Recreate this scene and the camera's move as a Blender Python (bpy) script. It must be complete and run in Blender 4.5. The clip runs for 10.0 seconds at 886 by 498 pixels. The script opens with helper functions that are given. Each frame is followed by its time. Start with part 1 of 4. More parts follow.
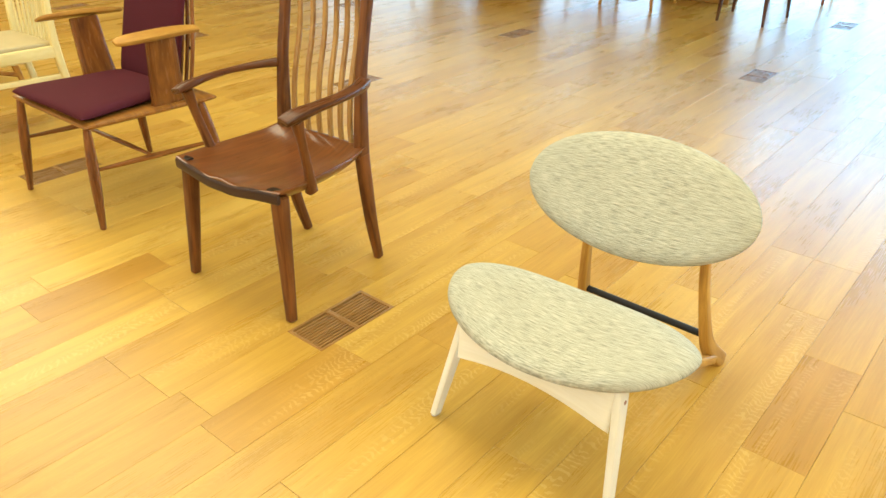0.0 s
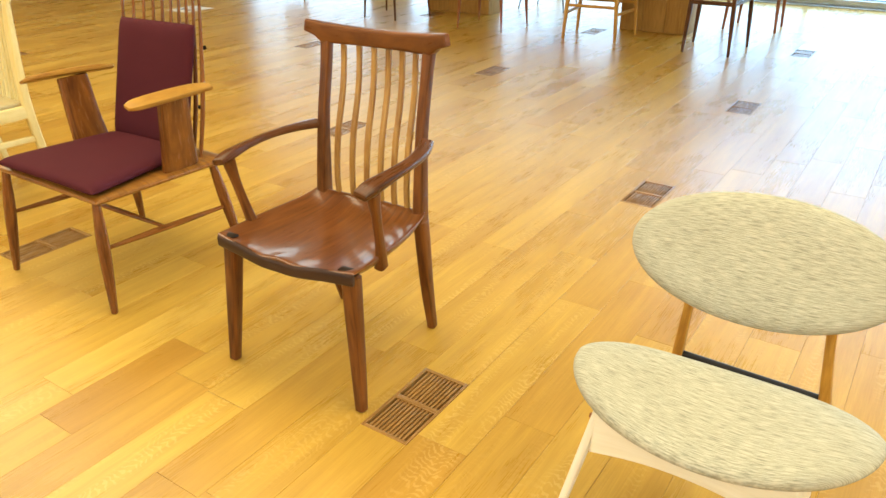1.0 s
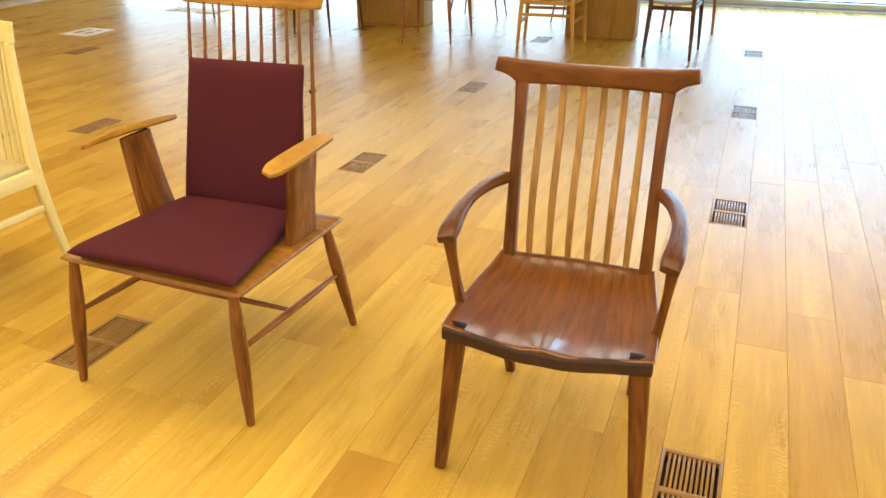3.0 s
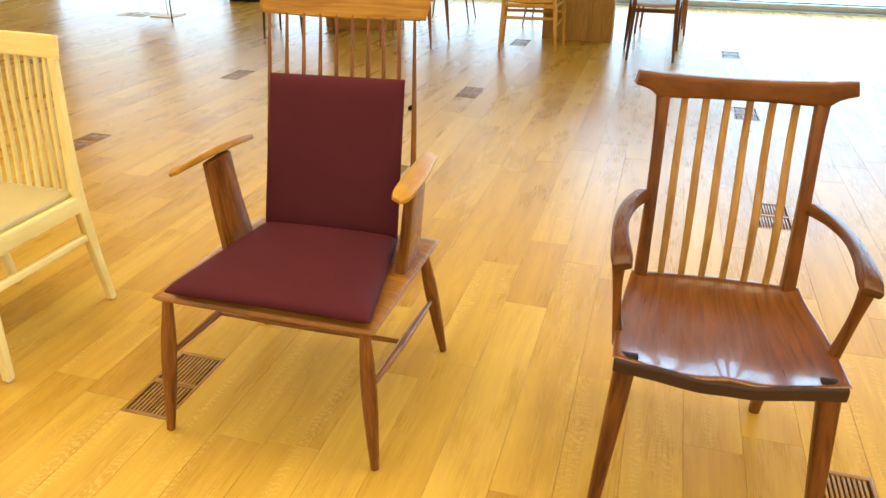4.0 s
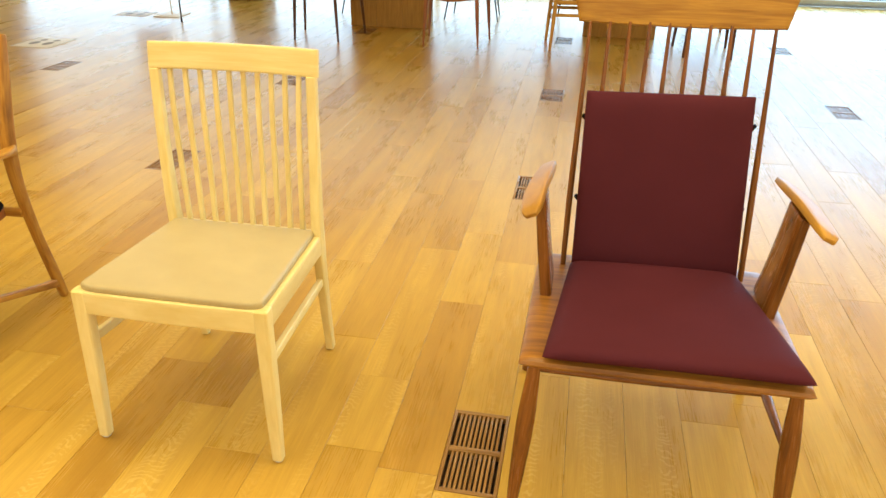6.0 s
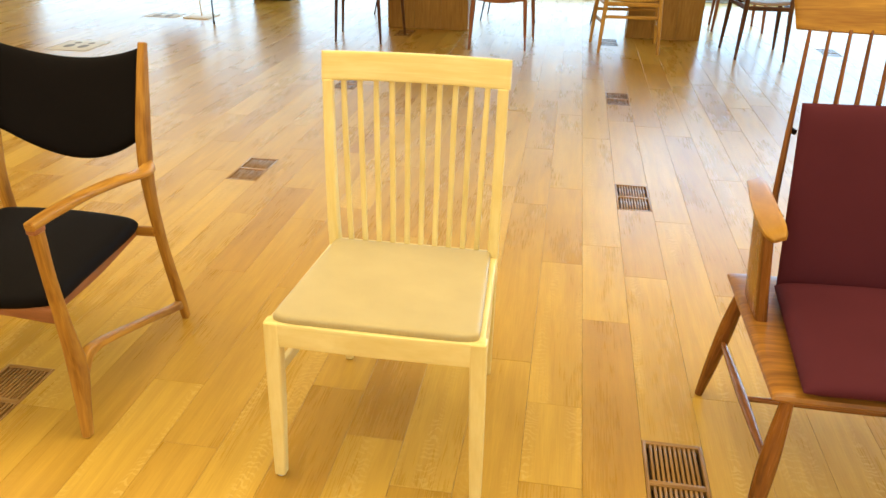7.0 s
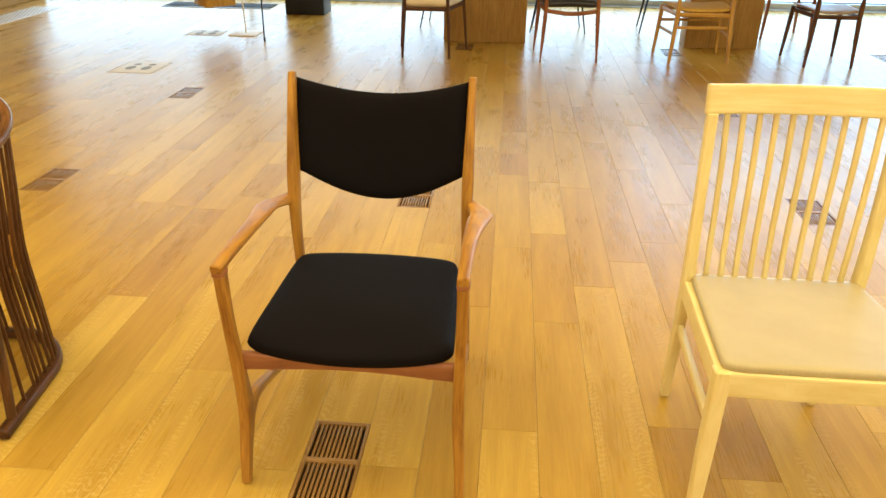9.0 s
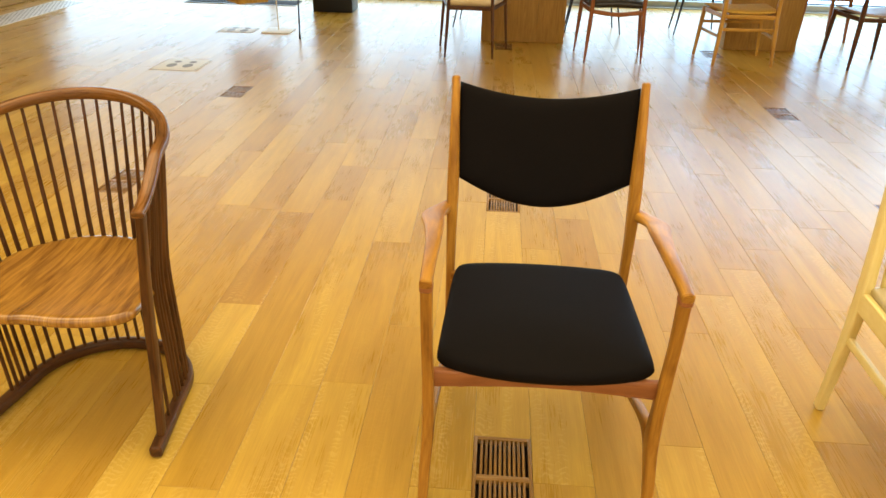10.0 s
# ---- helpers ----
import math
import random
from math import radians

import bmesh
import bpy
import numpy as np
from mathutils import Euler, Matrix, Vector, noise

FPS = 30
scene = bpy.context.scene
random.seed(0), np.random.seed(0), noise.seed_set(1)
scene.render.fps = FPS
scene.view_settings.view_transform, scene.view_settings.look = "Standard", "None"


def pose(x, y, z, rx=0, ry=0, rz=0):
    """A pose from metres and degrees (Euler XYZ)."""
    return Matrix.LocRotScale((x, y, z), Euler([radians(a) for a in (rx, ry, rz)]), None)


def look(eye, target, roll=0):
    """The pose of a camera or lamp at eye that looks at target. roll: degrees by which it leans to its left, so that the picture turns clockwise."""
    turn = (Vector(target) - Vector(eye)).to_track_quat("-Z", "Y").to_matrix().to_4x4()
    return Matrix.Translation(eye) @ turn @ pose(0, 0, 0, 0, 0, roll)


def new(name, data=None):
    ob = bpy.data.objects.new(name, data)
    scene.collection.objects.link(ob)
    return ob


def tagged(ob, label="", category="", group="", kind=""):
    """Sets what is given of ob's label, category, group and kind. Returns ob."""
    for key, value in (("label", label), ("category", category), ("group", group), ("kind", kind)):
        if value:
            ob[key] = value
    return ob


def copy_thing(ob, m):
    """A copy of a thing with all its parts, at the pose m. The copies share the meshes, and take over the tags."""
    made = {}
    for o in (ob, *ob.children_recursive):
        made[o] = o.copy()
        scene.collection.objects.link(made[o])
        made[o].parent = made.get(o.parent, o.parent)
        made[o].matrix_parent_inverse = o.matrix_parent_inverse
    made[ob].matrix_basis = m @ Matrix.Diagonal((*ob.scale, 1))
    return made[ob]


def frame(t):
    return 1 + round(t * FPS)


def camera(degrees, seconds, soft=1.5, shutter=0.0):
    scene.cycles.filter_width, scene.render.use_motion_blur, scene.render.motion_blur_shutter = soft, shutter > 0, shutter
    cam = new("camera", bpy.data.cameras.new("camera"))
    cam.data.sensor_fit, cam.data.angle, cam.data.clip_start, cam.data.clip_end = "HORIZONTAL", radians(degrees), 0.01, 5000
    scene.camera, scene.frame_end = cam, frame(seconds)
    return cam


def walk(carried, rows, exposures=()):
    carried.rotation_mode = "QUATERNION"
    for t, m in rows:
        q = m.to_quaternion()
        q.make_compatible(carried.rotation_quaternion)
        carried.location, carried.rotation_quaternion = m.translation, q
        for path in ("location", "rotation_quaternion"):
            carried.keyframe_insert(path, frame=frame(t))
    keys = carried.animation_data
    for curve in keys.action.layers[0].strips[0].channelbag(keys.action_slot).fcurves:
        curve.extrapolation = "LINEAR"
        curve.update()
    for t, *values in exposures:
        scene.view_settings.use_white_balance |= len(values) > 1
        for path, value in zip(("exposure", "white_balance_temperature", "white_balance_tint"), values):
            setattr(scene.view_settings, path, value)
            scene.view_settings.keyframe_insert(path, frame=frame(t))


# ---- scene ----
cam = camera(61.5, 10.0)
PATH = [
    (0, (5.073, -1.237, 1.273), (3.938, 0.1, 0.312), -0.1),
    (0.5, (4.824, -1.311, 1.308), (3.759, 0.107, 0.382), -0.3),
    (1, (4.603, -1.318, 1.3), (3.601, 0.163, 0.403), -0.4),
    (1.5, (4.36, -1.276, 1.3), (3.421, 0.258, 0.425), -0.6),
    (2, (4.116, -1.319, 1.303), (3.256, 0.257, 0.422), -0.8),
    (2.5, (3.854, -1.39, 1.311), (3.08, 0.227, 0.425), -0.7),
    (4, (3.06, -1.494, 1.328), (2.562, 0.226, 0.439), 0.2),
    (4.5, (2.799, -1.487, 1.304), (2.36, 0.252, 0.419), 0.4),
    (5, (2.541, -1.454, 1.319), (2.152, 0.296, 0.432), 0.5),
    (5.5, (2.26, -1.465, 1.316), (1.911, 0.288, 0.418), 0.6),
    (7, (1.458, -1.411, 1.302), (1.176, 0.351, 0.399), 0.9),
    (7.5, (1.186, -1.454, 1.317), (0.925, 0.316, 0.423), 0.9),
    (8, (0.922, -1.415, 1.319), (0.694, 0.362, 0.43), 0.9),
    (8.5, (0.678, -1.407, 1.32), (0.489, 0.378, 0.437), 0.8),
    (9, (0.404, -1.438, 1.333), (0.251, 0.348, 0.446), 0.6),
    (9.5, (0.163, -1.433, 1.323), (0.036, 0.355, 0.436), 1.0),
    (10, (-0.073, -1.407, 1.328), (-0.185, 0.38, 0.436), 1.4),
]
walk(cam, [(t, look(eye, target, roll)) for t, eye, target, roll in PATH],
     [(0, 0.14, 5450, 0), (1.5, 0.12, 6050, 5), (5.5, 0.02, 6350, 5), (7, 0.02, 6250, 5), (10, 0.0, 6300, 5)])

# ---- light ----
world = bpy.data.worlds.new("sky")
scene.world = world
world.use_nodes = True
_wn = world.node_tree.nodes
_sky = _wn.new("ShaderNodeTexSky")
_sky.sky_type = "NISHITA"
_sky.sun_disc = False
_sky.sun_elevation = radians(50)
_sky.sun_rotation = radians(180)
world.node_tree.links.new(_sky.outputs[0], _wn["Background"].inputs[0])
_wn["Background"].inputs[1].default_value = 0.05
WINDOW_POWER, LAMP_POWER = 15.5, 340.0
scene.view_settings.exposure = 0.0


def area_lamp(name, m, size_x, size_y, power, colour, shape="RECTANGLE"):
    data = bpy.data.lights.new(name, "AREA")
    data.shape, data.size, data.size_y, data.energy, data.color = shape, size_x, size_y, power, colour
    ob = new(name, data)
    ob.matrix_world = m
    return ob


# daylight in the glass wall's opening; added fill panel and warm strips overhead, unseen
# full sky on the open side, paving left; dim warm panel above added for glare
for _x0, _x1, _z0, _z1, _f, _c in ((2.1, 9.4, 0.07, 3.17, 1.08, (0.47, 0.71, 1.0)), (-5.9, 2.1, 0.07, 0.95, 0.85, (0.57, 0.77, 1.0)),
                                   (-5.9, 2.1, 0.95, 3.17, 0.31, (1.0, 0.94, 0.80))):
    area_lamp("window_daylight", pose((_x0 + _x1) / 2, 8.25, (_z0 + _z1) / 2, -90, 0, 0), _x1 - _x0, _z1 - _z0,
              WINDOW_POWER * _f * (_x1 - _x0) * (_z1 - _z0), _c)
area_lamp("ceiling_fill", pose(1.75, -1.8, 3.185), 14.8, 6.2, 285.0, (1.0, 0.82, 0.50))
for _y, _w, _c, _p in ((-4.3, 1.0, (1.0, 0.94, 0.80), 0.52), (0.4, 1.8, (1.0, 0.82, 0.51), 0.87)):
    area_lamp("overhead_fill_strip", pose(1.75, _y, 3.17), 14.6, _w, LAMP_POWER * _p, _c)


# ---- materials ----
def material(name):
    m = bpy.data.materials.new(name)
    m.use_nodes = True
    return m, m.node_tree.nodes, m.node_tree.links, m.node_tree.nodes["Principled BSDF"]


def mathn(nodes, links, op, a, b=None, c=None):
    n = nodes.new("ShaderNodeMath")
    n.operation = op
    for i, v in enumerate((a, b, c)):
        if v is None:
            continue
        if isinstance(v, (int, float)):
            n.inputs[i].default_value = v
        else:
            links.new(v, n.inputs[i])
    return n.outputs[0]


def ramp(nodes, links, fac, stops):
    n = nodes.new("ShaderNodeValToRGB")
    while len(n.color_ramp.elements) < len(stops):
        n.color_ramp.elements.new(0.5)
    for e, (p, c) in zip(n.color_ramp.elements, stops):
        e.position, e.color = p, (*c, 1)
    links.new(fac, n.inputs[0])
    return n.outputs[0]


def noise_tex(nodes, links, vec, scale, detail=3.0, rough=0.55, distortion=0.0):
    n = nodes.new("ShaderNodeTexNoise")
    n.inputs["Scale"].default_value, n.inputs["Detail"].default_value = scale, detail
    n.inputs["Roughness"].default_value, n.inputs["Distortion"].default_value = rough, distortion
    links.new(vec, n.inputs["Vector"])
    return n.outputs[0]


def scaled(nodes, links, vec, s, offset=None):
    n = nodes.new("ShaderNodeVectorMath")
    n.operation = "MULTIPLY_ADD"
    links.new(vec, n.inputs[0])
    n.inputs[1].default_value = s
    if offset is not None:
        links.new(offset, n.inputs[2])
    return n.outputs[0]


def mixc(nodes, links, fac, a, b, mode="MIX"):
    n = nodes.new("ShaderNodeMix")
    n.data_type, n.blend_type = "RGBA", mode
    for sock, v in ((n.inputs[0], fac), (n.inputs[6], a), (n.inputs[7], b)):
        if isinstance(v, (int, float)):
            sock.default_value = v
        elif isinstance(v, tuple):
            sock.default_value = (*v, 1)
        else:
            links.new(v, sock)
    return n.outputs[2]


def bump(nodes, links, bsdf, height, strength, distance=0.001):
    n = nodes.new("ShaderNodeBump")
    n.inputs["Strength"].default_value, n.inputs["Distance"].default_value = strength, distance
    links.new(height, n.inputs["Height"])
    links.new(n.outputs[0], bsdf.inputs["Normal"])


def wood(name, light, dark, rough=0.35, coat=0.0, grain=1.0, gloss=0.22, coat_rough=0.2, relief=0.12):
    """Wood with its grain along the first UV axis, in metres."""
    m, N, L, b = material(name)
    uv = N.new("ShaderNodeUVMap").outputs[0]
    info = N.new("ShaderNodeObjectInfo").outputs["Random"]
    off = mathn(N, L, "MULTIPLY", info, 37.0)
    v = scaled(N, L, uv, (5.0, 60.0, 1.0), off)
    fine = noise_tex(N, L, scaled(N, L, uv, (14.0, 420.0, 1.0), off), 1.0, 2.0)
    broad = noise_tex(N, L, v, 1.0, 4.0, 0.6, 0.6)
    g = mathn(N, L, "ADD", mathn(N, L, "MULTIPLY", broad, 0.75), mathn(N, L, "MULTIPLY", fine, 0.25))
    mid = tuple((x + y) / 2 for x, y in zip(light, dark))
    col = ramp(N, L, g, [(0.5 - 0.17 * grain, dark), (0.5, mid), (0.5 + 0.16 * grain, light)])
    stain = noise_tex(N, L, scaled(N, L, uv, (2.0, 5.0, 1.0), off), 1.0, 2.0)
    col = mixc(N, L, 0.35, col, ramp(N, L, stain, [(0.3, (0.62, 0.6, 0.58)), (0.7, (1, 1, 1))]), "MULTIPLY")
    L.new(col, b.inputs["Base Color"])
    L.new(mathn(N, L, "MULTIPLY_ADD", fine, 0.12, rough - 0.06), b.inputs["Roughness"])
    b.inputs["Specular IOR Level"].default_value = gloss
    b.inputs["Coat Weight"].default_value, b.inputs["Coat Roughness"].default_value = coat, coat_rough
    bump(N, L, b, g, relief, 0.0005)
    return m


def fabric(name, light, dark, scale=(160.0, 900.0), rough=0.9, sheen=0.3, relief=0.5, gloss=0.08):
    """Woven cloth, its threads along the UV axes."""
    m, N, L, b = material(name)
    uv = N.new("ShaderNodeUVMap").outputs[0]
    a = noise_tex(N, L, scaled(N, L, uv, (scale[0], scale[1], 1.0)), 1.0, 3.0, 0.65)
    c = noise_tex(N, L, scaled(N, L, uv, (7.0, 9.0, 1.0)), 1.0, 3.0)
    col = ramp(N, L, a, [(0.3, dark), (0.62, light)])
    col = mixc(N, L, 0.4, col, ramp(N, L, c, [(0.3, (0.78, 0.77, 0.76)), (0.7, (1, 1, 1))]), "MULTIPLY")
    L.new(col, b.inputs["Base Color"])
    b.inputs["Roughness"].default_value = rough
    b.inputs["Specular IOR Level"].default_value = gloss
    b.inputs["Sheen Weight"].default_value, b.inputs["Sheen Roughness"].default_value = sheen, 0.45
    bump(N, L, b, a, relief, 0.0012)
    return m


def plain(name, colour, rough=0.5, metal=0.0, vary=0.12, scale=6.0):
    m, N, L, b = material(name)
    co = N.new("ShaderNodeTexCoord").outputs["Object"]
    n1, n2 = noise_tex(N, L, co, scale, 4.0), noise_tex(N, L, co, scale * 20, 2.0)
    f = mathn(N, L, "ADD", mathn(N, L, "MULTIPLY", n1, 0.7), mathn(N, L, "MULTIPLY", n2, 0.3))
    lo = tuple(c * (1 - vary) for c in colour)
    hi = tuple(min(1.0, c * (1 + vary)) for c in colour)
    L.new(ramp(N, L, f, [(0.35, lo), (0.65, hi)]), b.inputs["Base Color"])
    L.new(mathn(N, L, "MULTIPLY_ADD", n2, 0.15, max(0.02, rough - 0.07)), b.inputs["Roughness"])
    b.inputs["Metallic"].default_value = metal
    return m


def oak_floor():
    """Oiled oak boards: tone by board, long grain, pores and silvery ray flecks across it."""
    m, N, L, b = material("oak_floor")
    pos = N.new("ShaderNodeNewGeometry")
    rnd = mathn(N, L, "FRACT", mathn(N, L, "ADD", pos.outputs["Random Per Island"],
                                       mathn(N, L, "MULTIPLY", N.new("ShaderNodeObjectInfo").outputs["Random"], 0.917)))
    off = N.new("ShaderNodeCombineXYZ")
    L.new(mathn(N, L, "MULTIPLY", rnd, 53.0), off.inputs[0])
    L.new(mathn(N, L, "MULTIPLY", rnd, 91.0), off.inputs[1])
    P = pos.outputs["Position"]
    broad = noise_tex(N, L, scaled(N, L, P, (26.0, 1.6, 1.0), off.outputs[0]), 1.0, 4.0, 0.6, 0.8)
    fine = noise_tex(N, L, scaled(N, L, P, (300.0, 9.0, 1.0), off.outputs[0]), 1.0, 3.0)
    blot = noise_tex(N, L, scaled(N, L, P, (5.0, 1.3, 1.0), off.outputs[0]), 1.0, 2.0)
    # boards that stand out by their tone carry it in the object's colour (red 0: use green as the tone)
    own = N.new("ShaderNodeSeparateColor")
    L.new(N.new("ShaderNodeObjectInfo").outputs["Color"], own.inputs[0])
    w = mathn(N, L, "SUBTRACT", 1.0, own.outputs[0])
    pick = mathn(N, L, "ADD", mathn(N, L, "MULTIPLY", mathn(N, L, "MULTIPLY_ADD", rnd, 0.70, 0.20), own.outputs[0]), mathn(N, L, "MULTIPLY", own.outputs[1], w))
    tone = ramp(N, L, pick, [(0.0, (0.36, 0.187, 0.022)), (0.14, (0.425, 0.244, 0.031)), (0.5, (0.48, 0.294, 0.040)),
                             (0.85, (0.525, 0.336, 0.050)), (1.0, (0.57, 0.382, 0.066))])
    g = mathn(N, L, "ADD", mathn(N, L, "MULTIPLY", broad, 0.6), mathn(N, L, "MULTIPLY", fine, 0.4))
    col = mixc(N, L, 0.8, tone, ramp(N, L, g, [(0.30, (0.76, 0.69, 0.58)), (0.5, (0.94, 0.92, 0.89)), (0.66, (1.12, 1.12, 1.12))]), "MULTIPLY")
    col = mixc(N, L, 0.75, col, ramp(N, L, blot, [(0.3, (0.80, 0.73, 0.62)), (0.65, (1.08, 1.06, 1.04))]), "MULTIPLY")
    # flecks: short wavy bands across the grain, only in some stretches of some boards
    wob = noise_tex(N, L, scaled(N, L, P, (16.0, 7.0, 1.0), off.outputs[0]), 1.0, 2.0)
    y = N.new("ShaderNodeSeparateXYZ")
    L.new(P, y.inputs[0])
    wob2 = noise_tex(N, L, scaled(N, L, P, (40.0, 22.0, 1.0), off.outputs[0]), 1.0, 2.0)
    wave = mathn(N, L, "SINE", mathn(N, L, "ADD", mathn(N, L, "MULTIPLY", y.outputs[1], 330.0), mathn(N, L, "MULTIPLY_ADD", wob, 42.0, mathn(N, L, "MULTIPLY", wob2, 9.0))))
    brk = noise_tex(N, L, scaled(N, L, P, (55.0, 70.0, 1.0), off.outputs[0]), 1.0, 2.0)
    band = noise_tex(N, L, scaled(N, L, P, (13.0, 1.1, 1.0), off.outputs[0]), 1.0, 1.0)
    fl = mathn(N, L, "MULTIPLY", mathn(N, L, "GREATER_THAN", mathn(N, L, "MULTIPLY_ADD", wave, 0.22, brk), 0.62),
               ramp(N, L, band, [(0.50, (0, 0, 0)), (0.62, (1, 1, 1))]))
    fl = mathn(N, L, "MULTIPLY", fl, ramp(N, L, rnd, [(0.35, (0.12,) * 3), (0.65, (1,) * 3)]))
    col = mixc(N, L, mathn(N, L, "MULTIPLY", fl, 0.37), col, (0.66, 0.46, 0.15))
    L.new(col, b.inputs["Base Color"])
    r = mathn(N, L, "MULTIPLY_ADD", fine, 0.03, 0.235)
    L.new(mathn(N, L, "ADD", r, mathn(N, L, "MULTIPLY", blot, 0.06)), b.inputs["Roughness"])
    b.inputs["Specular IOR Level"].default_value = 0.5
    b.inputs["Coat Weight"].default_value, b.inputs["Coat Roughness"].default_value = 0.0, 0.2
    bump(N, L, b, g, 0.02, 0.0003)
    return m


M_FLOOR = oak_floor()
M_SUB = plain("dark_subfloor", (0.055, 0.032, 0.018), 0.9)
M_GRILLE = wood("oak_grille", (0.37, 0.20, 0.056), (0.22, 0.112, 0.030), 0.27, 0.0, 1.0, 0.5)
M_WALNUT = wood("walnut", (0.22, 0.080, 0.016), (0.062, 0.020, 0.005), 0.3, 0.05, 1.0, 0.2)
M_WALNUT_SEAT = wood("walnut_seat", (0.19, 0.062, 0.010), (0.098, 0.029, 0.0052), 0.30, 0.8, 0.8, 0.3, 0.13, 0.03)
M_WALNUT_DARK = wood("walnut_dark", (0.15, 0.052, 0.013), (0.036, 0.013, 0.005), 0.28, 0.1, 1.3)
M_BARK = wood("dark_live_edge", (0.060, 0.030, 0.018), (0.028, 0.014, 0.009), 0.4, 0.0, 1.3)
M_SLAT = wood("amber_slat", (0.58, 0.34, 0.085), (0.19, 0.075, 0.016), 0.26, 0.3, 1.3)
M_EBONY = wood("ebony_plug", (0.02, 0.013, 0.009), (0.01, 0.007, 0.005), 0.3)
M_CHERRY = wood("honey_brown", (0.39, 0.172, 0.024), (0.12, 0.043, 0.008), 0.3, 0.1, 1.2, 0.25)
M_HONEY = wood("golden_honey", (0.50, 0.27, 0.042), (0.21, 0.088, 0.015), 0.34, 0.0, 1.2, 0.15)
M_CHERRY_LEG = wood("brown_turned_and_shaded_post", (0.31, 0.115, 0.020), (0.060, 0.019, 0.005), 0.26, 0.2, 1.2)
M_MAPLE = wood("pale_maple", (0.81, 0.68, 0.30), (0.69, 0.54, 0.19), 0.42, 0.0, 0.9, 0.25)
M_BIRCH = wood("white_birch", (0.87, 0.84, 0.70), (0.80, 0.76, 0.60), 0.42, 0.0, 0.8)
M_TEAK = wood("golden_teak", (0.62, 0.36, 0.066), (0.34, 0.165, 0.030), 0.38, 0.0, 1.0, 0.22)
M_TEAK_D = wood("brown_teak", (0.50, 0.25, 0.038), (0.21, 0.085, 0.013), 0.36, 0.0, 0.9, 0.12)
M_TEAK_RED = wood("reddish_teak", (0.33, 0.13, 0.045), (0.21, 0.074, 0.024), 0.38, 0.05)
M_OAK_DARK = wood("fumed_oak", (0.13, 0.052, 0.014), (0.032, 0.012, 0.005), 0.34, 0.0, 1.0, 0.22)
M_OAK_SEAT = wood("oak_seat", (0.46, 0.225, 0.032), (0.17, 0.066, 0.010), 0.22, 0.5, 0.9, 0.5, 0.12, 0.03)
M_OAK_RAIL = wood("golden_oak_rail", (0.25, 0.105, 0.024), (0.06, 0.024, 0.007), 0.28, 0.25, 1.0)
M_OAK_CASE = wood("oak_panel", (0.44, 0.25, 0.062), (0.28, 0.148, 0.032), 0.45, 0.0)
M_PURPLE = fabric("maroon_cloth", (0.082, 0.0160, 0.023), (0.052, 0.0095, 0.014), (900.0, 900.0), 0.8, 0.0, 0.2)
M_BLACK = fabric("black_wool", (0.0085, 0.0067, 0.0064), (0.0046, 0.0037, 0.0036), (700.0, 700.0), 0.75, 0.0, 0.3, 0.045)
M_CREAM = fabric("cream_cloth", (0.46, 0.37, 0.175), (0.41, 0.325, 0.148), (500.0, 500.0), 0.5, 0.0, 0.08, 0.35)
M_TWEED = fabric("sage_tweed", (0.55, 0.54, 0.43), (0.22, 0.225, 0.17), (28.0, 460.0), 0.92, 0.0, 0.9)
M_LEATHER = plain("black_leather", (0.02, 0.02, 0.022), 0.35)
M_IVORY = plain("ivory_leather", (0.72, 0.60, 0.38), 0.5)
M_CORD = fabric("paper_cord", (0.66, 0.42, 0.09), (0.42, 0.23, 0.04), (60.0, 420.0), 0.7, 0.1, 0.8)
M_TAN = plain("worn_tan_leather", (0.42, 0.30, 0.22), 0.35)
M_METAL = plain("black_steel", (0.012, 0.012, 0.014), 0.38, 0.4)
M_ALU = plain("grey_aluminium", (0.42, 0.46, 0.48), 0.35, 0.8)
M_PAINT = plain("white_paint", (0.78, 0.76, 0.72), 0.7, 0.0, 0.03)
M_PAPER = plain("white_sticker", (0.80, 0.79, 0.74), 0.55, 0.0, 0.03)
M_PRINT = plain("grey_print", (0.22, 0.21, 0.20), 0.6)
M_FOOT = plain("pale_felt_pad", (0.55, 0.55, 0.52), 0.8)
M_PAVING = plain("pale_paving", (0.55, 0.55, 0.54), 0.8, 0.0, 0.1, 1.2)
M_STEEL = plain("steel_grate", (0.70, 0.69, 0.66), 0.5, 0.2)
M_RUBBER = plain("black_rubber", (0.015, 0.015, 0.016), 0.9)

M_GLASS, _N, _L, _B = material("clear_glass")
_B.inputs["Base Color"].default_value = (0.98, 1.0, 0.99, 1)
_B.inputs["Roughness"].default_value = 0.0
_B.inputs["Transmission Weight"].default_value = 1.0
_B.inputs["IOR"].default_value = 1.05


# ---- mesh helpers ----
def part(name, bm, mat, parent=None, label="", at=None):
    """Links a bmesh as one mesh object, under a thing or a part."""
    me = bpy.data.meshes.new(name)
    bm.normal_update()
    bm.to_mesh(me)
    bm.free()
    for p in me.polygons:
        p.use_smooth = True
    me.set_sharp_from_angle(angle=radians(38))
    me.materials.append(mat)
    ob = new(name, me)
    if parent is not None:
        ob.parent = parent
    if at is not None:
        ob.matrix_basis = at
    if label:
        ob["label"] = label
    return ob


def thing(name, m, label, category, group=""):
    ob = new(name)
    ob.empty_display_size = 0.1
    ob.matrix_basis = m
    return tagged(ob, label, category, group)


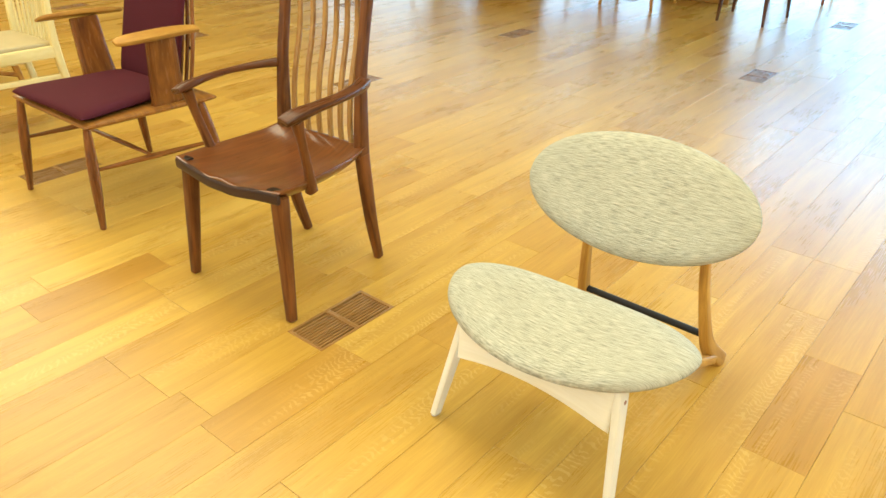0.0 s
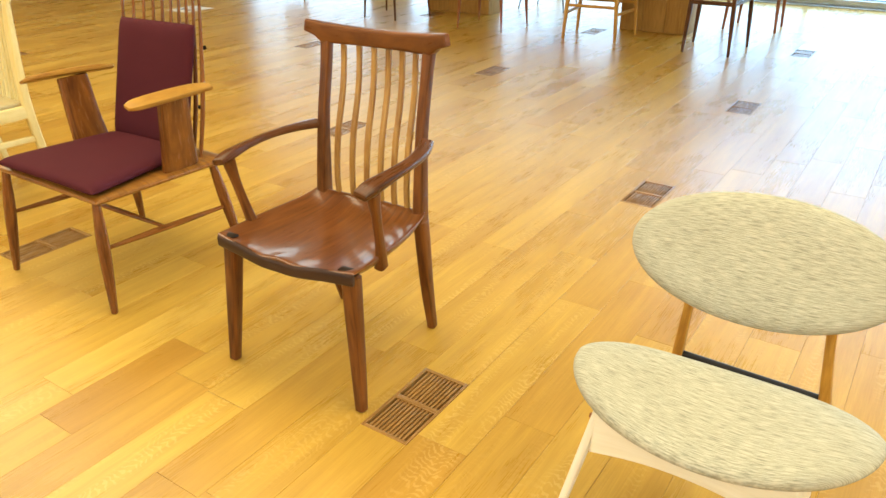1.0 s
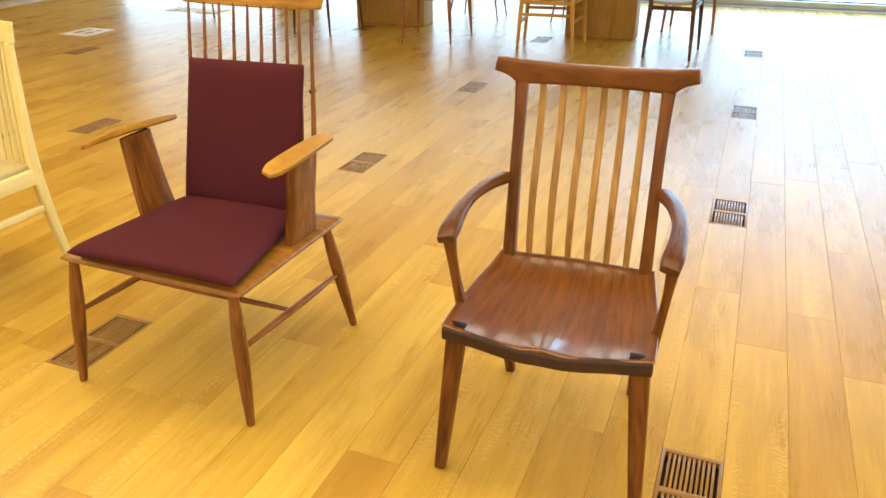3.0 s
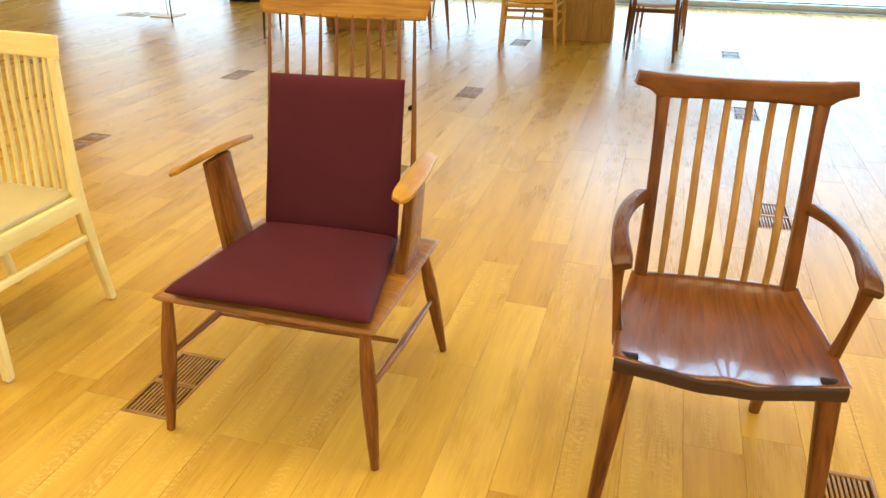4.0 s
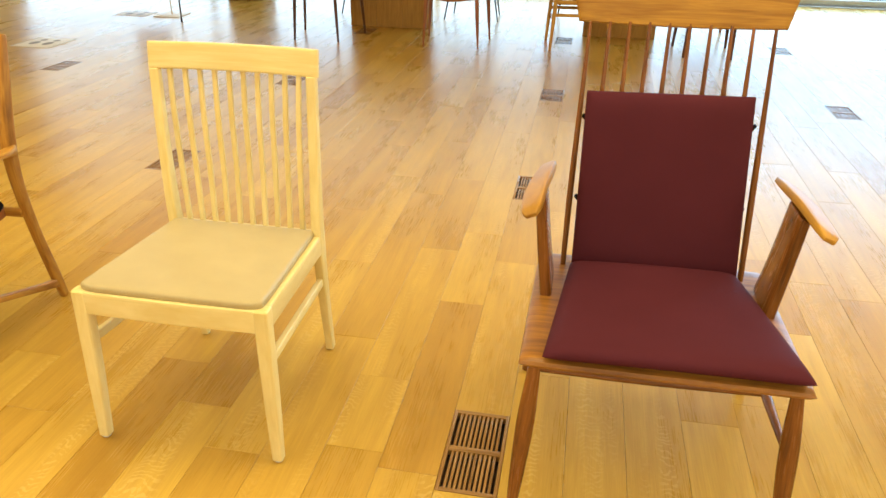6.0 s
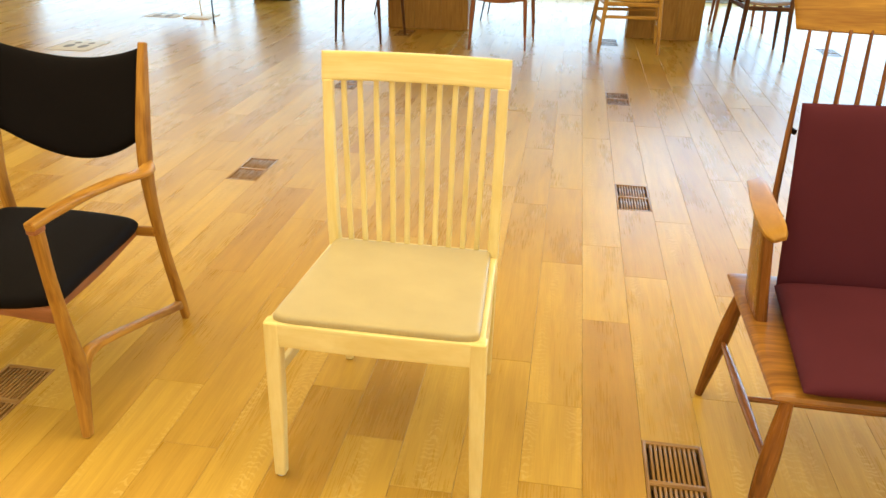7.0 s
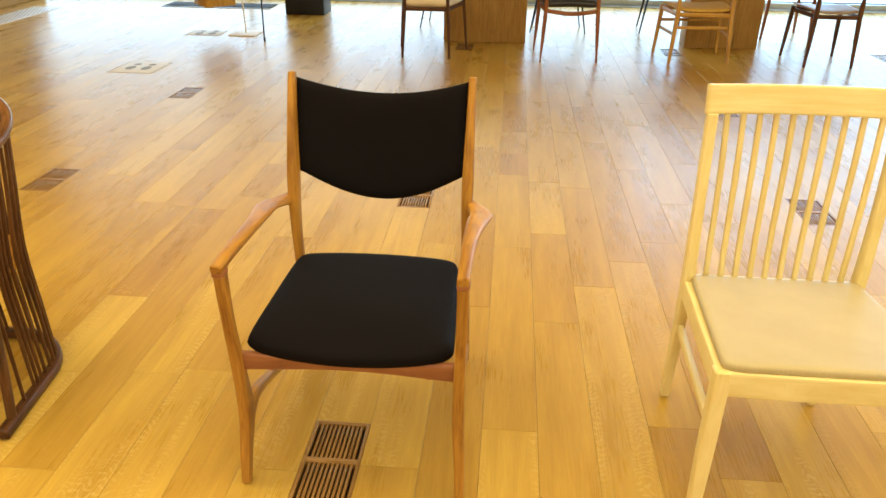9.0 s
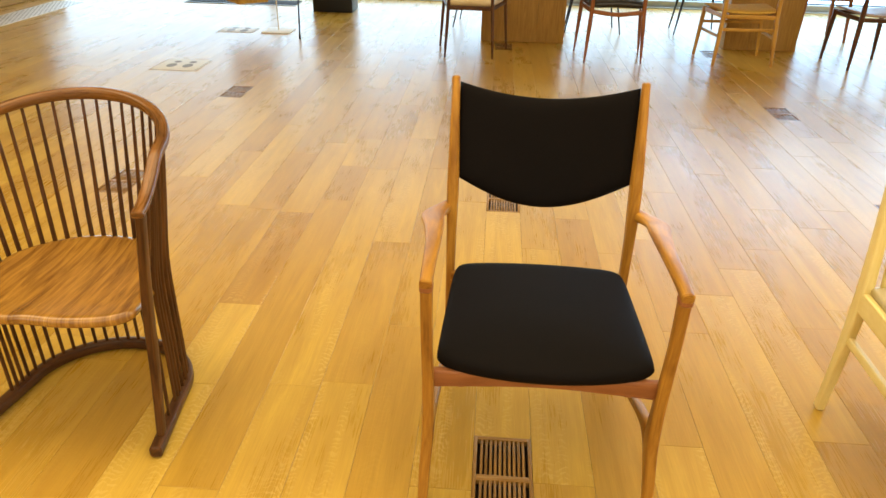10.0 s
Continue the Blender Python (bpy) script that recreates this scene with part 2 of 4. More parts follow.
def spline(pts, sub):
    """Points of a smooth curve through pts (Catmull-Rom), any dimension."""
    P = [np.array(p, float) for p in pts]
    if len(P) < 3 or sub < 2:
        return P
    P = [2 * P[0] - P[1]] + P + [2 * P[-1] - P[-2]]
    out = []
    for i in range(1, len(P) - 2):
        a, b, c, d = P[i - 1:i + 3]
        for k in range(sub):
            t = k / sub
            out.append(0.5 * (2 * b + (c - a) * t + (2 * a - 5 * b + 4 * c - d) * t * t + (3 * b - a - 3 * c + d) * t ** 3))
    return out + [P[-2]]


def sweep(pts, sizes, up=(0, 0, 1), n=12, p=2.0, sub=5, bm=None, cap=0.25):
    """A bar along a smooth path. sizes: (across, along up) full widths at each point, or one for all. p: 2 round, 5 squarish."""
    bm = bm or bmesh.new()
    uvl = bm.loops.layers.uv.verify()
    if not isinstance(sizes[0], (tuple, list)):
        sizes = [sizes] * len(pts)
    path = spline([(*a, *b) for a, b in zip(pts, sizes)], sub)
    q = [Vector(v[:3]) for v in path]
    s = [v[3:] for v in path]
    up = Vector(up)
    shape = []
    for k in range(n):
        a = 2 * math.pi * (k + 0.5) / n
        c, d = math.cos(a), math.sin(a)
        shape.append((math.copysign(abs(c) ** (2 / p), c) / 2, math.copysign(abs(d) ** (2 / p), d) / 2))
    girth = 2.6 * (s[0][0] + s[0][1]) / 2
    rings, run = [], 0.0
    coords = {}

    def ring(centre, tan, w, h, u):
        side = tan.cross(up).normalized()
        nrm = side.cross(tan).normalized()
        r = []
        for k, (a, b2) in enumerate(shape):
            v = bm.verts.new(centre + side * (a * w) + nrm * (b2 * h))
            coords[v] = (u, girth * k / n)
            r.append(v)
        rings.append(r)

    for i, c in enumerate(q):
        tan = (q[min(i + 1, len(q) - 1)] - q[max(i - 1, 0)]).normalized()
        if i:
            run += (c - q[i - 1]).length
        w, h = s[i]
        e = cap * min(w, h)
        if i == 0 and e:
            ring(c, tan, w - e, h - e, run)
            ring(c + tan * e * 0.5, tan, w, h, run + e / 2)
        elif i == len(q) - 1 and e:
            ring(c - tan * e * 0.5, tan, w, h, run - e / 2)
            ring(c, tan, w - e, h - e, run)
        else:
            ring(c, tan, w, h, run)
    for r0, r1 in zip(rings, rings[1:]):
        for k in range(n):
            f = bm.faces.new((r0[k], r0[(k + 1) % n], r1[(k + 1) % n], r1[k]))
            for lo in f.loops:
                uu, vv = coords[lo.vert]
                if k == n - 1 and vv < girth / n:
                    vv = girth
                lo[uvl].uv = (uu, vv)
    for r, rev in ((rings[0], True), (rings[-1], False)):
        f = bm.faces.new(list(reversed(r)) if rev else r)
        for lo in f.loops:
            lo[uvl].uv = coords[lo.vert]
    bmesh.ops.recalc_face_normals(bm, faces=bm.faces)
    return bm


def puff(mid, top, bottom, p=8.0, n=20, m=16, along="u", normal=None, pb=None):
    """A padded or solid sheet: mid(u, v) for u, v in -1..1 gives its middle face; it swells by top and bottom, thinning to nothing at the rim.
    top and bottom may be numbers or functions of u and v."""
    bm = bmesh.new()
    uvl = bm.loops.layers.uv.verify()
    us = [math.sin(math.pi / 2 * (2 * i / n - 1)) for i in range(n + 1)]
    vs = [math.sin(math.pi / 2 * (2 * i / m - 1)) for i in range(m + 1)]
    G = [[Vector(mid(u, v)) for v in vs] for u in us]
    coords = {}

    def grid(sign, th):
        out = []
        for i, u in enumerate(us):
            row = []
            for j, v in enumerate(vs):
                if sign < 0 and (i in (0, n) or j in (0, m)):
                    row.append(None)
                    continue
                a = G[min(i + 1, n)][j] - G[max(i - 1, 0)][j]
                b = G[i][min(j + 1, m)] - G[i][max(j - 1, 0)]
                nn = Vector(normal) if normal else a.cross(b).normalized()
                t = th(u, v) if callable(th) else th
                e = p if sign > 0 or pb is None else pb
                f = math.sqrt(max(0, 1 - abs(u) ** e)) * math.sqrt(max(0, 1 - abs(v) ** e))
                vert = bm.verts.new(G[i][j] + nn * (sign * t * f))
                row.append(vert)
            out.append(row)
        return out
    T = grid(1, top)
    B = grid(-1, bottom)
    for i in range(n + 1):
        for j in range(m + 1):
            if B[i][j] is None:
                B[i][j] = T[i][j]
    lu = [0.0]
    for i in range(n):
        lu.append(lu[-1] + (G[i + 1][m // 2] - G[i][m // 2]).length)
    lv = [0.0]
    for j in range(m):
        lv.append(lv[-1] + (G[n // 2][j + 1] - G[n // 2][j]).length)
    for S, flip in ((T, False), (B, True)):
        for i in range(n):
            for j in range(m):
                quad = [(i, j), (i + 1, j), (i + 1, j + 1), (i, j + 1)]
                if flip:
                    quad.reverse()
                vv = [S[a][b] for a, b in quad]
                if len(set(vv)) < 3:
                    continue
                f = bm.faces.new(vv)
                for lo, (a, b) in zip(f.loops, quad):
                    lo[uvl].uv = (lu[a], lv[b]) if along == "u" else (lv[b], lu[a])
    return bm


def quad_patch(fl, fr, br, bl):
    """mid() over four corners; u runs from the left to the right, v from front to back."""
    fl, fr, br, bl = (Vector(c) for c in (fl, fr, br, bl))

    def mid(u, v):
        a, b = (u + 1) / 2, (v + 1) / 2
        return (fl.lerp(fr, a)).lerp(bl.lerp(br, a), b)
    return mid


def box(centre, size, bevel=0.003, bm=None, along=0):
    bm = bm or bmesh.new()
    uvl = bm.loops.layers.uv.verify()
    made = bmesh.ops.create_cube(bm, size=1.0, matrix=Matrix.Translation(centre) @ Matrix.Diagonal((*size, 1)))["verts"]
    if bevel:
        edges = list({e for v in made for e in v.link_edges})
        bmesh.ops.bevel(bm, geom=edges, offset=bevel, segments=2, profile=0.6, affect="EDGES")
    for f in bm.faces:
        ax = max(range(3), key=lambda k: abs(f.normal[k]))
        other = [k for k in range(3) if k != ax]
        if along in other:
            other.sort(key=lambda k: k != along)
        for lo in f.loops:
            lo[uvl].uv = (lo.vert.co[other[0]], lo.vert.co[other[1]])
    return bm


def disc_patch(cx, cy, cz, a, b, tilt=0.0, yaw=0.0, flat=0.0):
    """mid() over an ellipse; flat pulls its far half in."""
    u_ax = Vector((math.cos(yaw), math.sin(yaw), 0))
    v_ax = Vector((-math.sin(yaw) * math.cos(tilt), math.cos(yaw) * math.cos(tilt), math.sin(tilt)))

    def mid(u, v):
        x, y = u * math.sqrt(1 - v * v / 2), v * math.sqrt(1 - u * u / 2)
        if y > 0:
            y *= 1 - flat
        return Vector((cx, cy, cz)) + u_ax * (a * x) + v_ax * (b * y)
    return mid


# ---- floor, walls, windows ----
XMIN, XMAX, YMIN, YMAX = -5.9, 9.4, -5.0, 8.0
BOARD = 1.81 / 12
VENT_Y = (0.0, 1.806, 3.482, 5.33)
VENTS = [(c * 1.81, y) for c in (-1, 0, 1, 2) for y in VENT_Y if not (c == -1 and y in (0.0, 5.33))]

floor = part("floor", box(((XMIN + XMAX) / 2, (YMIN + YMAX) / 2, -0.085), (XMAX - XMIN + 0.4, YMAX - YMIN + 0.4, 0.10), 0), M_SUB)
tagged(floor, "oiled oak board floor with slotted air vents", "floor", kind="structure")


def wall(name, centre, size, mat, label):
    return tagged(part(name, box(centre, size, 0, along=2), mat), label, "wall", kind="structure")


# south wall is out of view; white added to bounce light onto chair fronts
wall("wall_south", ((XMIN + XMAX) / 2, YMIN - 0.1, 1.6), (XMAX - XMIN + 0.4, 0.2, 3.3), M_PAINT, "unseen wall behind the aisle, white to bounce light forward")
wall("wall_west", (XMIN - 0.1, 1.5, 1.6), (0.2, YMAX - YMIN, 3.3), M_OAK_CASE, "oak panelled end wall of the hall")
wall("wall_east", (XMAX + 0.1, 1.5, 1.6), (0.2, YMAX - YMIN, 3.3), M_PAINT, "plain white plastered end wall")
tagged(part("ceiling", box(((XMIN + XMAX) / 2, 1.6, 3.28), (XMAX - XMIN + 0.4, YMAX - YMIN + 0.6, 0.16), 0), M_OAK_CASE),
       "unseen oak ceiling with added fill lamps below it", "ceiling", kind="structure")
tagged(part("ground", box((2, 60, -0.25), (260, 103.2, 0.2), 0), M_PAVING), "pale paved ground outside the glass", "ground", kind="structure")

window = new("window_1")
tagged(window, "floor-to-ceiling glass wall with slim grey metal rails", "window", kind="structure")
part("window_sill", box((1.75, 8.02, 0.004), (XMAX - XMIN, 0.22, 0.016), 0.002), M_ALU, window)
part("bottom_rail", box((1.75, 8.03, 0.045), (XMAX - XMIN, 0.05, 0.066), 0.004), M_ALU, window)
part("top_rail", box((1.75, 8.03, 3.16), (XMAX - XMIN, 0.06, 0.08), 0.004), M_ALU, window)
_x = XMIN + 0.05
while _x < XMAX:
    part("mullion", box((_x, 8.03, 1.6), (0.045, 0.07, 3.04), 0.004), M_ALU, window)
    _w = min(2.99, XMAX - _x)
    if _w > 0.3:
        _p = part("pane", box((_x + _w / 2, 8.03, 1.6), (_w - 0.047, 0.012, 3.04), 0), M_GLASS, window)
        _p.visible_shadow = False
    _x += 3.0


# ---- chairs of the row ----
def slat_maroon_chair():
    """High-backed armchair with ten spindles, board arm posts and maroon cushions."""
    c = thing("armchair", pose(2.21, 0.10, 0), "brown spindle-back wooden armchair with maroon cushions", "armchair", "row of display chairs")
    # seat board, slightly hollow, front edge proud
    part("seat", puff(quad_patch((-0.297, -0.25, 0.389), (0.297, -0.25, 0.389), (0.292, 0.295, 0.376), (-0.290, 0.295, 0.376)), 0.013, 0.013, 30, 24, 20, along="u"), M_CHERRY, c)
    top = {"fl": (-0.262, -0.235), "fr": (0.266, -0.232), "br": (0.258, 0.235), "bl": (-0.256, 0.232)}
    foot = {"fl": (-0.29, -0.28), "fr": (0.29, -0.268), "br": (0.308, 0.285), "bl": (-0.303, 0.276)}
    for k in top:
        a, b = Vector((*top[k], 0.382)), Vector((*foot[k], 0.0))
        part("leg", sweep([a, a.lerp(b, 0.35), a.lerp(b, 0.7), b], [(0.026, 0.026), (0.040, 0.040), (0.034, 0.034), (0.022, 0.022)], (0, 1, 0), 14), M_CHERRY_LEG, c)
    on = lambda k, z: Vector((*foot[k], 0)).lerp(Vector((*top[k], 0.382)), z / 0.382)
    mids = []
    for f, b in (("fl", "bl"), ("fr", "br")):
        p0, p1 = on(f, 0.225), on(b, 0.20)
        part("side_stretcher", sweep([p0, p0.lerp(p1, 0.5), p1], [(0.013, 0.013), (0.024, 0.022), (0.013, 0.013)], n=10), M_CHERRY_LEG, c)
        mids.append(p0.lerp(p1, 0.47))
    part("cross_stretcher", sweep([mids[0], mids[0].lerp(mids[1], 0.5), mids[1]], [(0.012, 0.012), (0.020, 0.020), (0.012, 0.012)], n=10), M_CHERRY_LEG, c)
    for s in (-1, 1):
        # arm post: a tapering board that leans out; darker leg wood paints in its shade
        part("arm_post", sweep([(s * 0.258, 0.105, 0.392), (s * 0.272, 0.10, 0.50), (s * 0.288, 0.098, 0.645)],
                               [(0.030, 0.140), (0.028, 0.126), (0.026, 0.115)], (0, 1, 0), 16, 6.0), M_CHERRY_LEG, c)
        part("armrest", sweep([(s * 0.300, -0.084, 0.657), (s * 0.302, -0.045, 0.660), (s * 0.297, 0.08, 0.660), (s * 0.286, 0.19, 0.656), (s * 0.280, 0.262, 0.650)],
                              [(0.026, 0.011), (0.047, 0.018), (0.050, 0.021), (0.044, 0.020), (0.034, 0.015)], (s * 0.42, 0, 1), 16, 6.0), M_HONEY, c)
    for i in range(10):
        f = i / 9 - 0.5
        xb, xt = 0.448 * f, 0.425 * f
        yb, yt = 0.245 - 0.10 * f * f, 0.365 - 0.13 * f * f
        part("spindle", sweep([(xb, yb, 0.385), (xb * 0.99, yb + 0.055, 0.62), (xt, yt, 0.995)],
                              [(0.014, 0.014), (0.016, 0.016), (0.008, 0.008)], (0, 1, 0), 10), M_CHERRY_LEG, c)
    # crest: a bent board, wider at its top
    def crest(u, v):
        h = (v + 1) / 2
        x = u * (0.240 + 0.016 * h)
        return Vector((x, 0.370 + 0.016 * h - 0.12 * x * x / 0.06 * 0.25, 0.983 + 0.010 * u * u + (0.080 - 0.012 * u * u) * h))
    part("crest_rail", puff(crest, 0.011, 0.011, 24, 28, 8), M_HONEY, c)
    seat_c = quad_patch((-0.248, -0.262, 0.418), (0.290, -0.252, 0.418), (0.200, 0.195, 0.412), (-0.205, 0.18, 0.412))
    part("seat_cushion", puff(lambda u, v: seat_c(u, v) + Vector((0, 0, 0.003 + 0.004 * (1 - u * u))), 0.025, 0.018, 12, 30, 26), M_PURPLE, c)
    back_c = quad_patch((-0.203, 0.172, 0.418), (0.203, 0.180, 0.418), (0.192, 0.305, 0.842), (-0.205, 0.292, 0.838))
    part("back_cushion", puff(back_c, 0.024, 0.022, 9, 24, 24), M_PURPLE, c)
    for s in (-1, 1):
        for z, y in ((0.56, 0.275), (0.76, 0.325)):
            part("tie", sweep([(s * 0.198, y - 0.012, z), (s * 0.208, y + 0.004, z + 0.004)], (0.010, 0.014), n=8), M_BLACK, c)
    return c


def walnut_armchair():
    """Sculpted armchair: dished seat, bent back slats, horned crest and scrolled arms."""
    c = thing("armchair", pose(3.265, 0.10, 0, 0, 0, 3.0), "dark walnut slat-back armchair with sculpted wooden seat", "armchair", "row of display chairs")
    def seat(u, v):
        w = 0.236 - 0.036 * ((v + 1) / 2) ** 2
        y = -0.235 + 0.415 * (v + 1) / 2 + (0.022 * u * u if v < 0 else 0) * (-v) + 0.028 * (1 - u * u) * max(0, v)
        dish = 0.023 * (1 - u ** 4) * (1 - min(1.0, abs(v + 0.05)) ** 3) - 0.012 * max(0.0, v - 0.55) ** 2 / 0.2
        pommel = 0.012 * math.exp(-(u / 0.16) ** 2) * max(0, -v) ** 2
        edge = 0.012 * math.cos(u * math.pi * 1.5) * max(0, -v) ** 6
        return Vector((u * w, y, 0.407 + 0.010 * abs(u) ** 3 - dish + pommel - 0.4 * edge))
    part("seat", puff(seat, 0.005, 0.040, 26, 36, 28, along="v", pb=3.5), M_WALNUT_SEAT, c)
    part("front_edge", sweep([Vector((0.232 * k, -0.232 + 0.022 * k * k, 0.388 + 0.010 * abs(k) ** 3 - 0.006 * math.cos(k * math.pi * 1.5) + 0.006 * math.exp(-(k / 0.2) ** 2))) for k in (-1, -0.8, -0.6, -0.4, -0.2, 0, 0.2, 0.4, 0.6, 0.8, 1)], (0.016, 0.034), n=12, p=3.5, sub=3), M_BARK, c, "dark chamfered front edge")
    top = {"fl": (-0.205, -0.185), "fr": (0.205, -0.185), "br": (0.178, 0.165), "bl": (-0.178, 0.165)}
    foot = {"fl": (-0.240, -0.212), "fr": (0.236, -0.218), "br": (0.180, 0.240), "bl": (-0.176, 0.245)}
    for k in ("fl", "fr"):
        a, b = Vector((*top[k], 0.395)), Vector((*foot[k], 0.0))
        part("leg", sweep([a, a.lerp(b, 0.3), a.lerp(b, 0.65), b], [(0.046, 0.046), (0.042, 0.042), (0.036, 0.036), (0.029, 0.029)], (0, 1, 0), 16, 4.0), M_WALNUT, c)
        part("tenon_plug", box((top[k][0], top[k][1] - 0.012, 0.414), (0.046, 0.024, 0.006), 0.001), M_EBONY, c, "dark wedge set flush in the seat")
    for s, k in ((-1, "bl"), (1, "br")):
        part("leg", sweep([(s * 0.180, 0.185, 0.40), (s * 0.184, 0.190, 0.30), (s * 0.184, 0.208, 0.15), (*foot[k], 0.0)],
                          [(0.036, 0.046), (0.036, 0.044), (0.032, 0.038), (0.027, 0.030)], (0, 1, 0), 16, 4.0), M_WALNUT, c)
        part("back_post", sweep([(s * 0.178, 0.185, 0.385), (s * 0.177, 0.192, 0.50), (s * 0.175, 0.208, 0.66), (s * 0.175, 0.236, 0.80), (s * 0.177, 0.252, 0.885)],
                                [(0.034, 0.050), (0.031, 0.044), (0.028, 0.034), (0.029, 0.030), (0.034, 0.028)], (0, 1, 0), 16, 5.0), M_WALNUT, c)
        part("arm_post", sweep([(s * 0.222, -0.078, 0.372), (s * 0.232, -0.092, 0.44), (s * 0.240, -0.112, 0.53), (s * 0.244, -0.128, 0.606)],
                               [(0.030, 0.036), (0.021, 0.028), (0.020, 0.025), (0.030, 0.034)], (0, 1, 0), 14, 4.0), M_WALNUT, c)
        part("armrest", sweep([(s * 0.237, -0.172, 0.612), (s * 0.240, -0.13, 0.620), (s * 0.245, -0.05, 0.627), (s * 0.243, 0.04, 0.630), (s * 0.225, 0.13, 0.631), (s * 0.197, 0.195, 0.631)],
                              [(0.040, 0.018), (0.046, 0.026), (0.038, 0.021), (0.034, 0.020), (0.038, 0.024), (0.040, 0.030)], (s * 0.25, 0, 1), 16, 4.5, cap=0.12), M_WALNUT_DARK, c)
    for i in range(6):
        f = (i - 2.5) / 3.5
        x0, x1 = 0.178 * f, 0.175 * f
        hb = 0.026 * (1 - f * f)
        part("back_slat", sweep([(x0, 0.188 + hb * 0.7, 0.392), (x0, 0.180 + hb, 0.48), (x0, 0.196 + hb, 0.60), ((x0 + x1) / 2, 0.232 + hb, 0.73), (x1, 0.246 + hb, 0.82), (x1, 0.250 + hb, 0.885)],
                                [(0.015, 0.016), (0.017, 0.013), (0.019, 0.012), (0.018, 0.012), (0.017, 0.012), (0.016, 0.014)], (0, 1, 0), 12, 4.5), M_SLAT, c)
    # crest: a bowed plank whose lower edge sweeps up into horns past the posts
    pts, sizes = [], []
    for k in range(-24, 25):
        u = k / 24
        h = min(1.0, max(0.0, (abs(u) - 0.77) / 0.23))
        low = 0.864 + 0.031 * math.sqrt(h)
        high = 0.913 + 0.016 * u * u
        pts.append((0.242 * u, 0.266 - 0.030 * u * u, (low + high) / 2))
        sizes.append((0.034 - 0.012 * h, high - low))
    part("crest_rail", sweep(pts, sizes, (0, 0, 1), 20, 6.0, 1, cap=0.2), M_WALNUT, c)
    return c


def pale_side_chair():
    """Pale side chair with ten flat slats and an upholstered seat."""
    c = thing("dining_chair", pose(1.103, 0.11, 0), "pale maple slat-back dining chair with a cream padded seat", "chair", "row of display chairs")
    for s in (-1, 1):
        part("leg", sweep([(s * 0.226, -0.222, 0.428), (s * 0.230, -0.230, 0.22), (s * 0.235, -0.240, 0.006)], [(0.036, 0.036), (0.034, 0.034), (0.026, 0.027)], (0, 1, 0), 16, 6.0, cap=0.15), M_MAPLE, c)
        part("foot_pad", sweep([(s * 0.235, -0.240, 0.007), (s * 0.235, -0.240, 0.0)], (0.022, 0.022), (0, 1, 0), 12), M_FOOT, c)
        part("back_post", sweep([(s * 0.205, 0.256, 0.004), (s * 0.208, 0.222, 0.20), (s * 0.211, 0.200, 0.40), (s * 0.214, 0.204, 0.60), (s * 0.215, 0.222, 0.848)],
                                [(0.023, 0.028), (0.026, 0.034), (0.028, 0.040), (0.026, 0.032), (0.026, 0.024)], (0, 1, 0), 16, 6.0), M_MAPLE, c)
        part("foot_pad", sweep([(s * 0.205, 0.256, 0.006), (s * 0.205, 0.256, 0.0)], (0.020, 0.022), (0, 1, 0), 12), M_FOOT, c)
        part("side_rail", sweep([(s * 0.229, -0.21, 0.398), (s * 0.212, 0.195, 0.388)], (0.022, 0.056), n=16, p=7.0, sub=1), M_MAPLE, c)
        part("side_stretcher", sweep([(s * 0.231, -0.215, 0.285), (s * 0.209, 0.205, 0.265)], (0.016, 0.026), n=14, p=5.0, sub=1), M_MAPLE, c)
    part("front_rail", sweep([(-0.216, -0.228, 0.398), (0, -0.232, 0.398), (0.216, -0.228, 0.398)], (0.022, 0.060), n=16, p=8.0), M_MAPLE, c)
    part("back_rail", sweep([(-0.20, 0.200, 0.400), (0.20, 0.200, 0.400)], (0.022, 0.050), n=16, p=7.0, sub=1), M_MAPLE, c)
    def pad(u, v):
        h = (v + 1) / 2
        yf = -0.234 + 0.014 * abs(u) ** 14
        return Vector((u * (0.229 - 0.022 * h) * (1 - 0.012 * abs(v) ** 12), yf + (0.190 - yf) * h, 0.436 - 0.012 * h))
    part("seat_pad", puff(pad, 0.010, 0.014, 70, 40, 34), M_CREAM, c)
    for i in range(10):
        f = (i - 4.5) / 4.5
        x0, x1 = 0.167 * f, 0.178 * f
        hb = 0.018 * (1 - f * f)
        part("back_slat", sweep([(x0, 0.200 + hb * 0.3, 0.405), ((x0 * 2 + x1) / 3, 0.205 + hb, 0.56), ((x0 + x1 * 2) / 3, 0.214 + hb, 0.72), (x1, 0.231 + hb * 0.9, 0.853)],
                                [(0.013, 0.014), (0.014, 0.012), (0.014, 0.011), (0.013, 0.012)], (0, 1, 0), 12, 5.0), M_MAPLE, c)
    def crest(u, v):
        return Vector((0.232 * u, 0.222 + 0.012 * (v + 1) / 2 + 0.020 * (1 - u * u), 0.844 + 0.069 * (v + 1) / 2))
    part("crest_rail", puff(crest, 0.014, 0.014, 60, 30, 14), M_MAPLE, c)
    return c


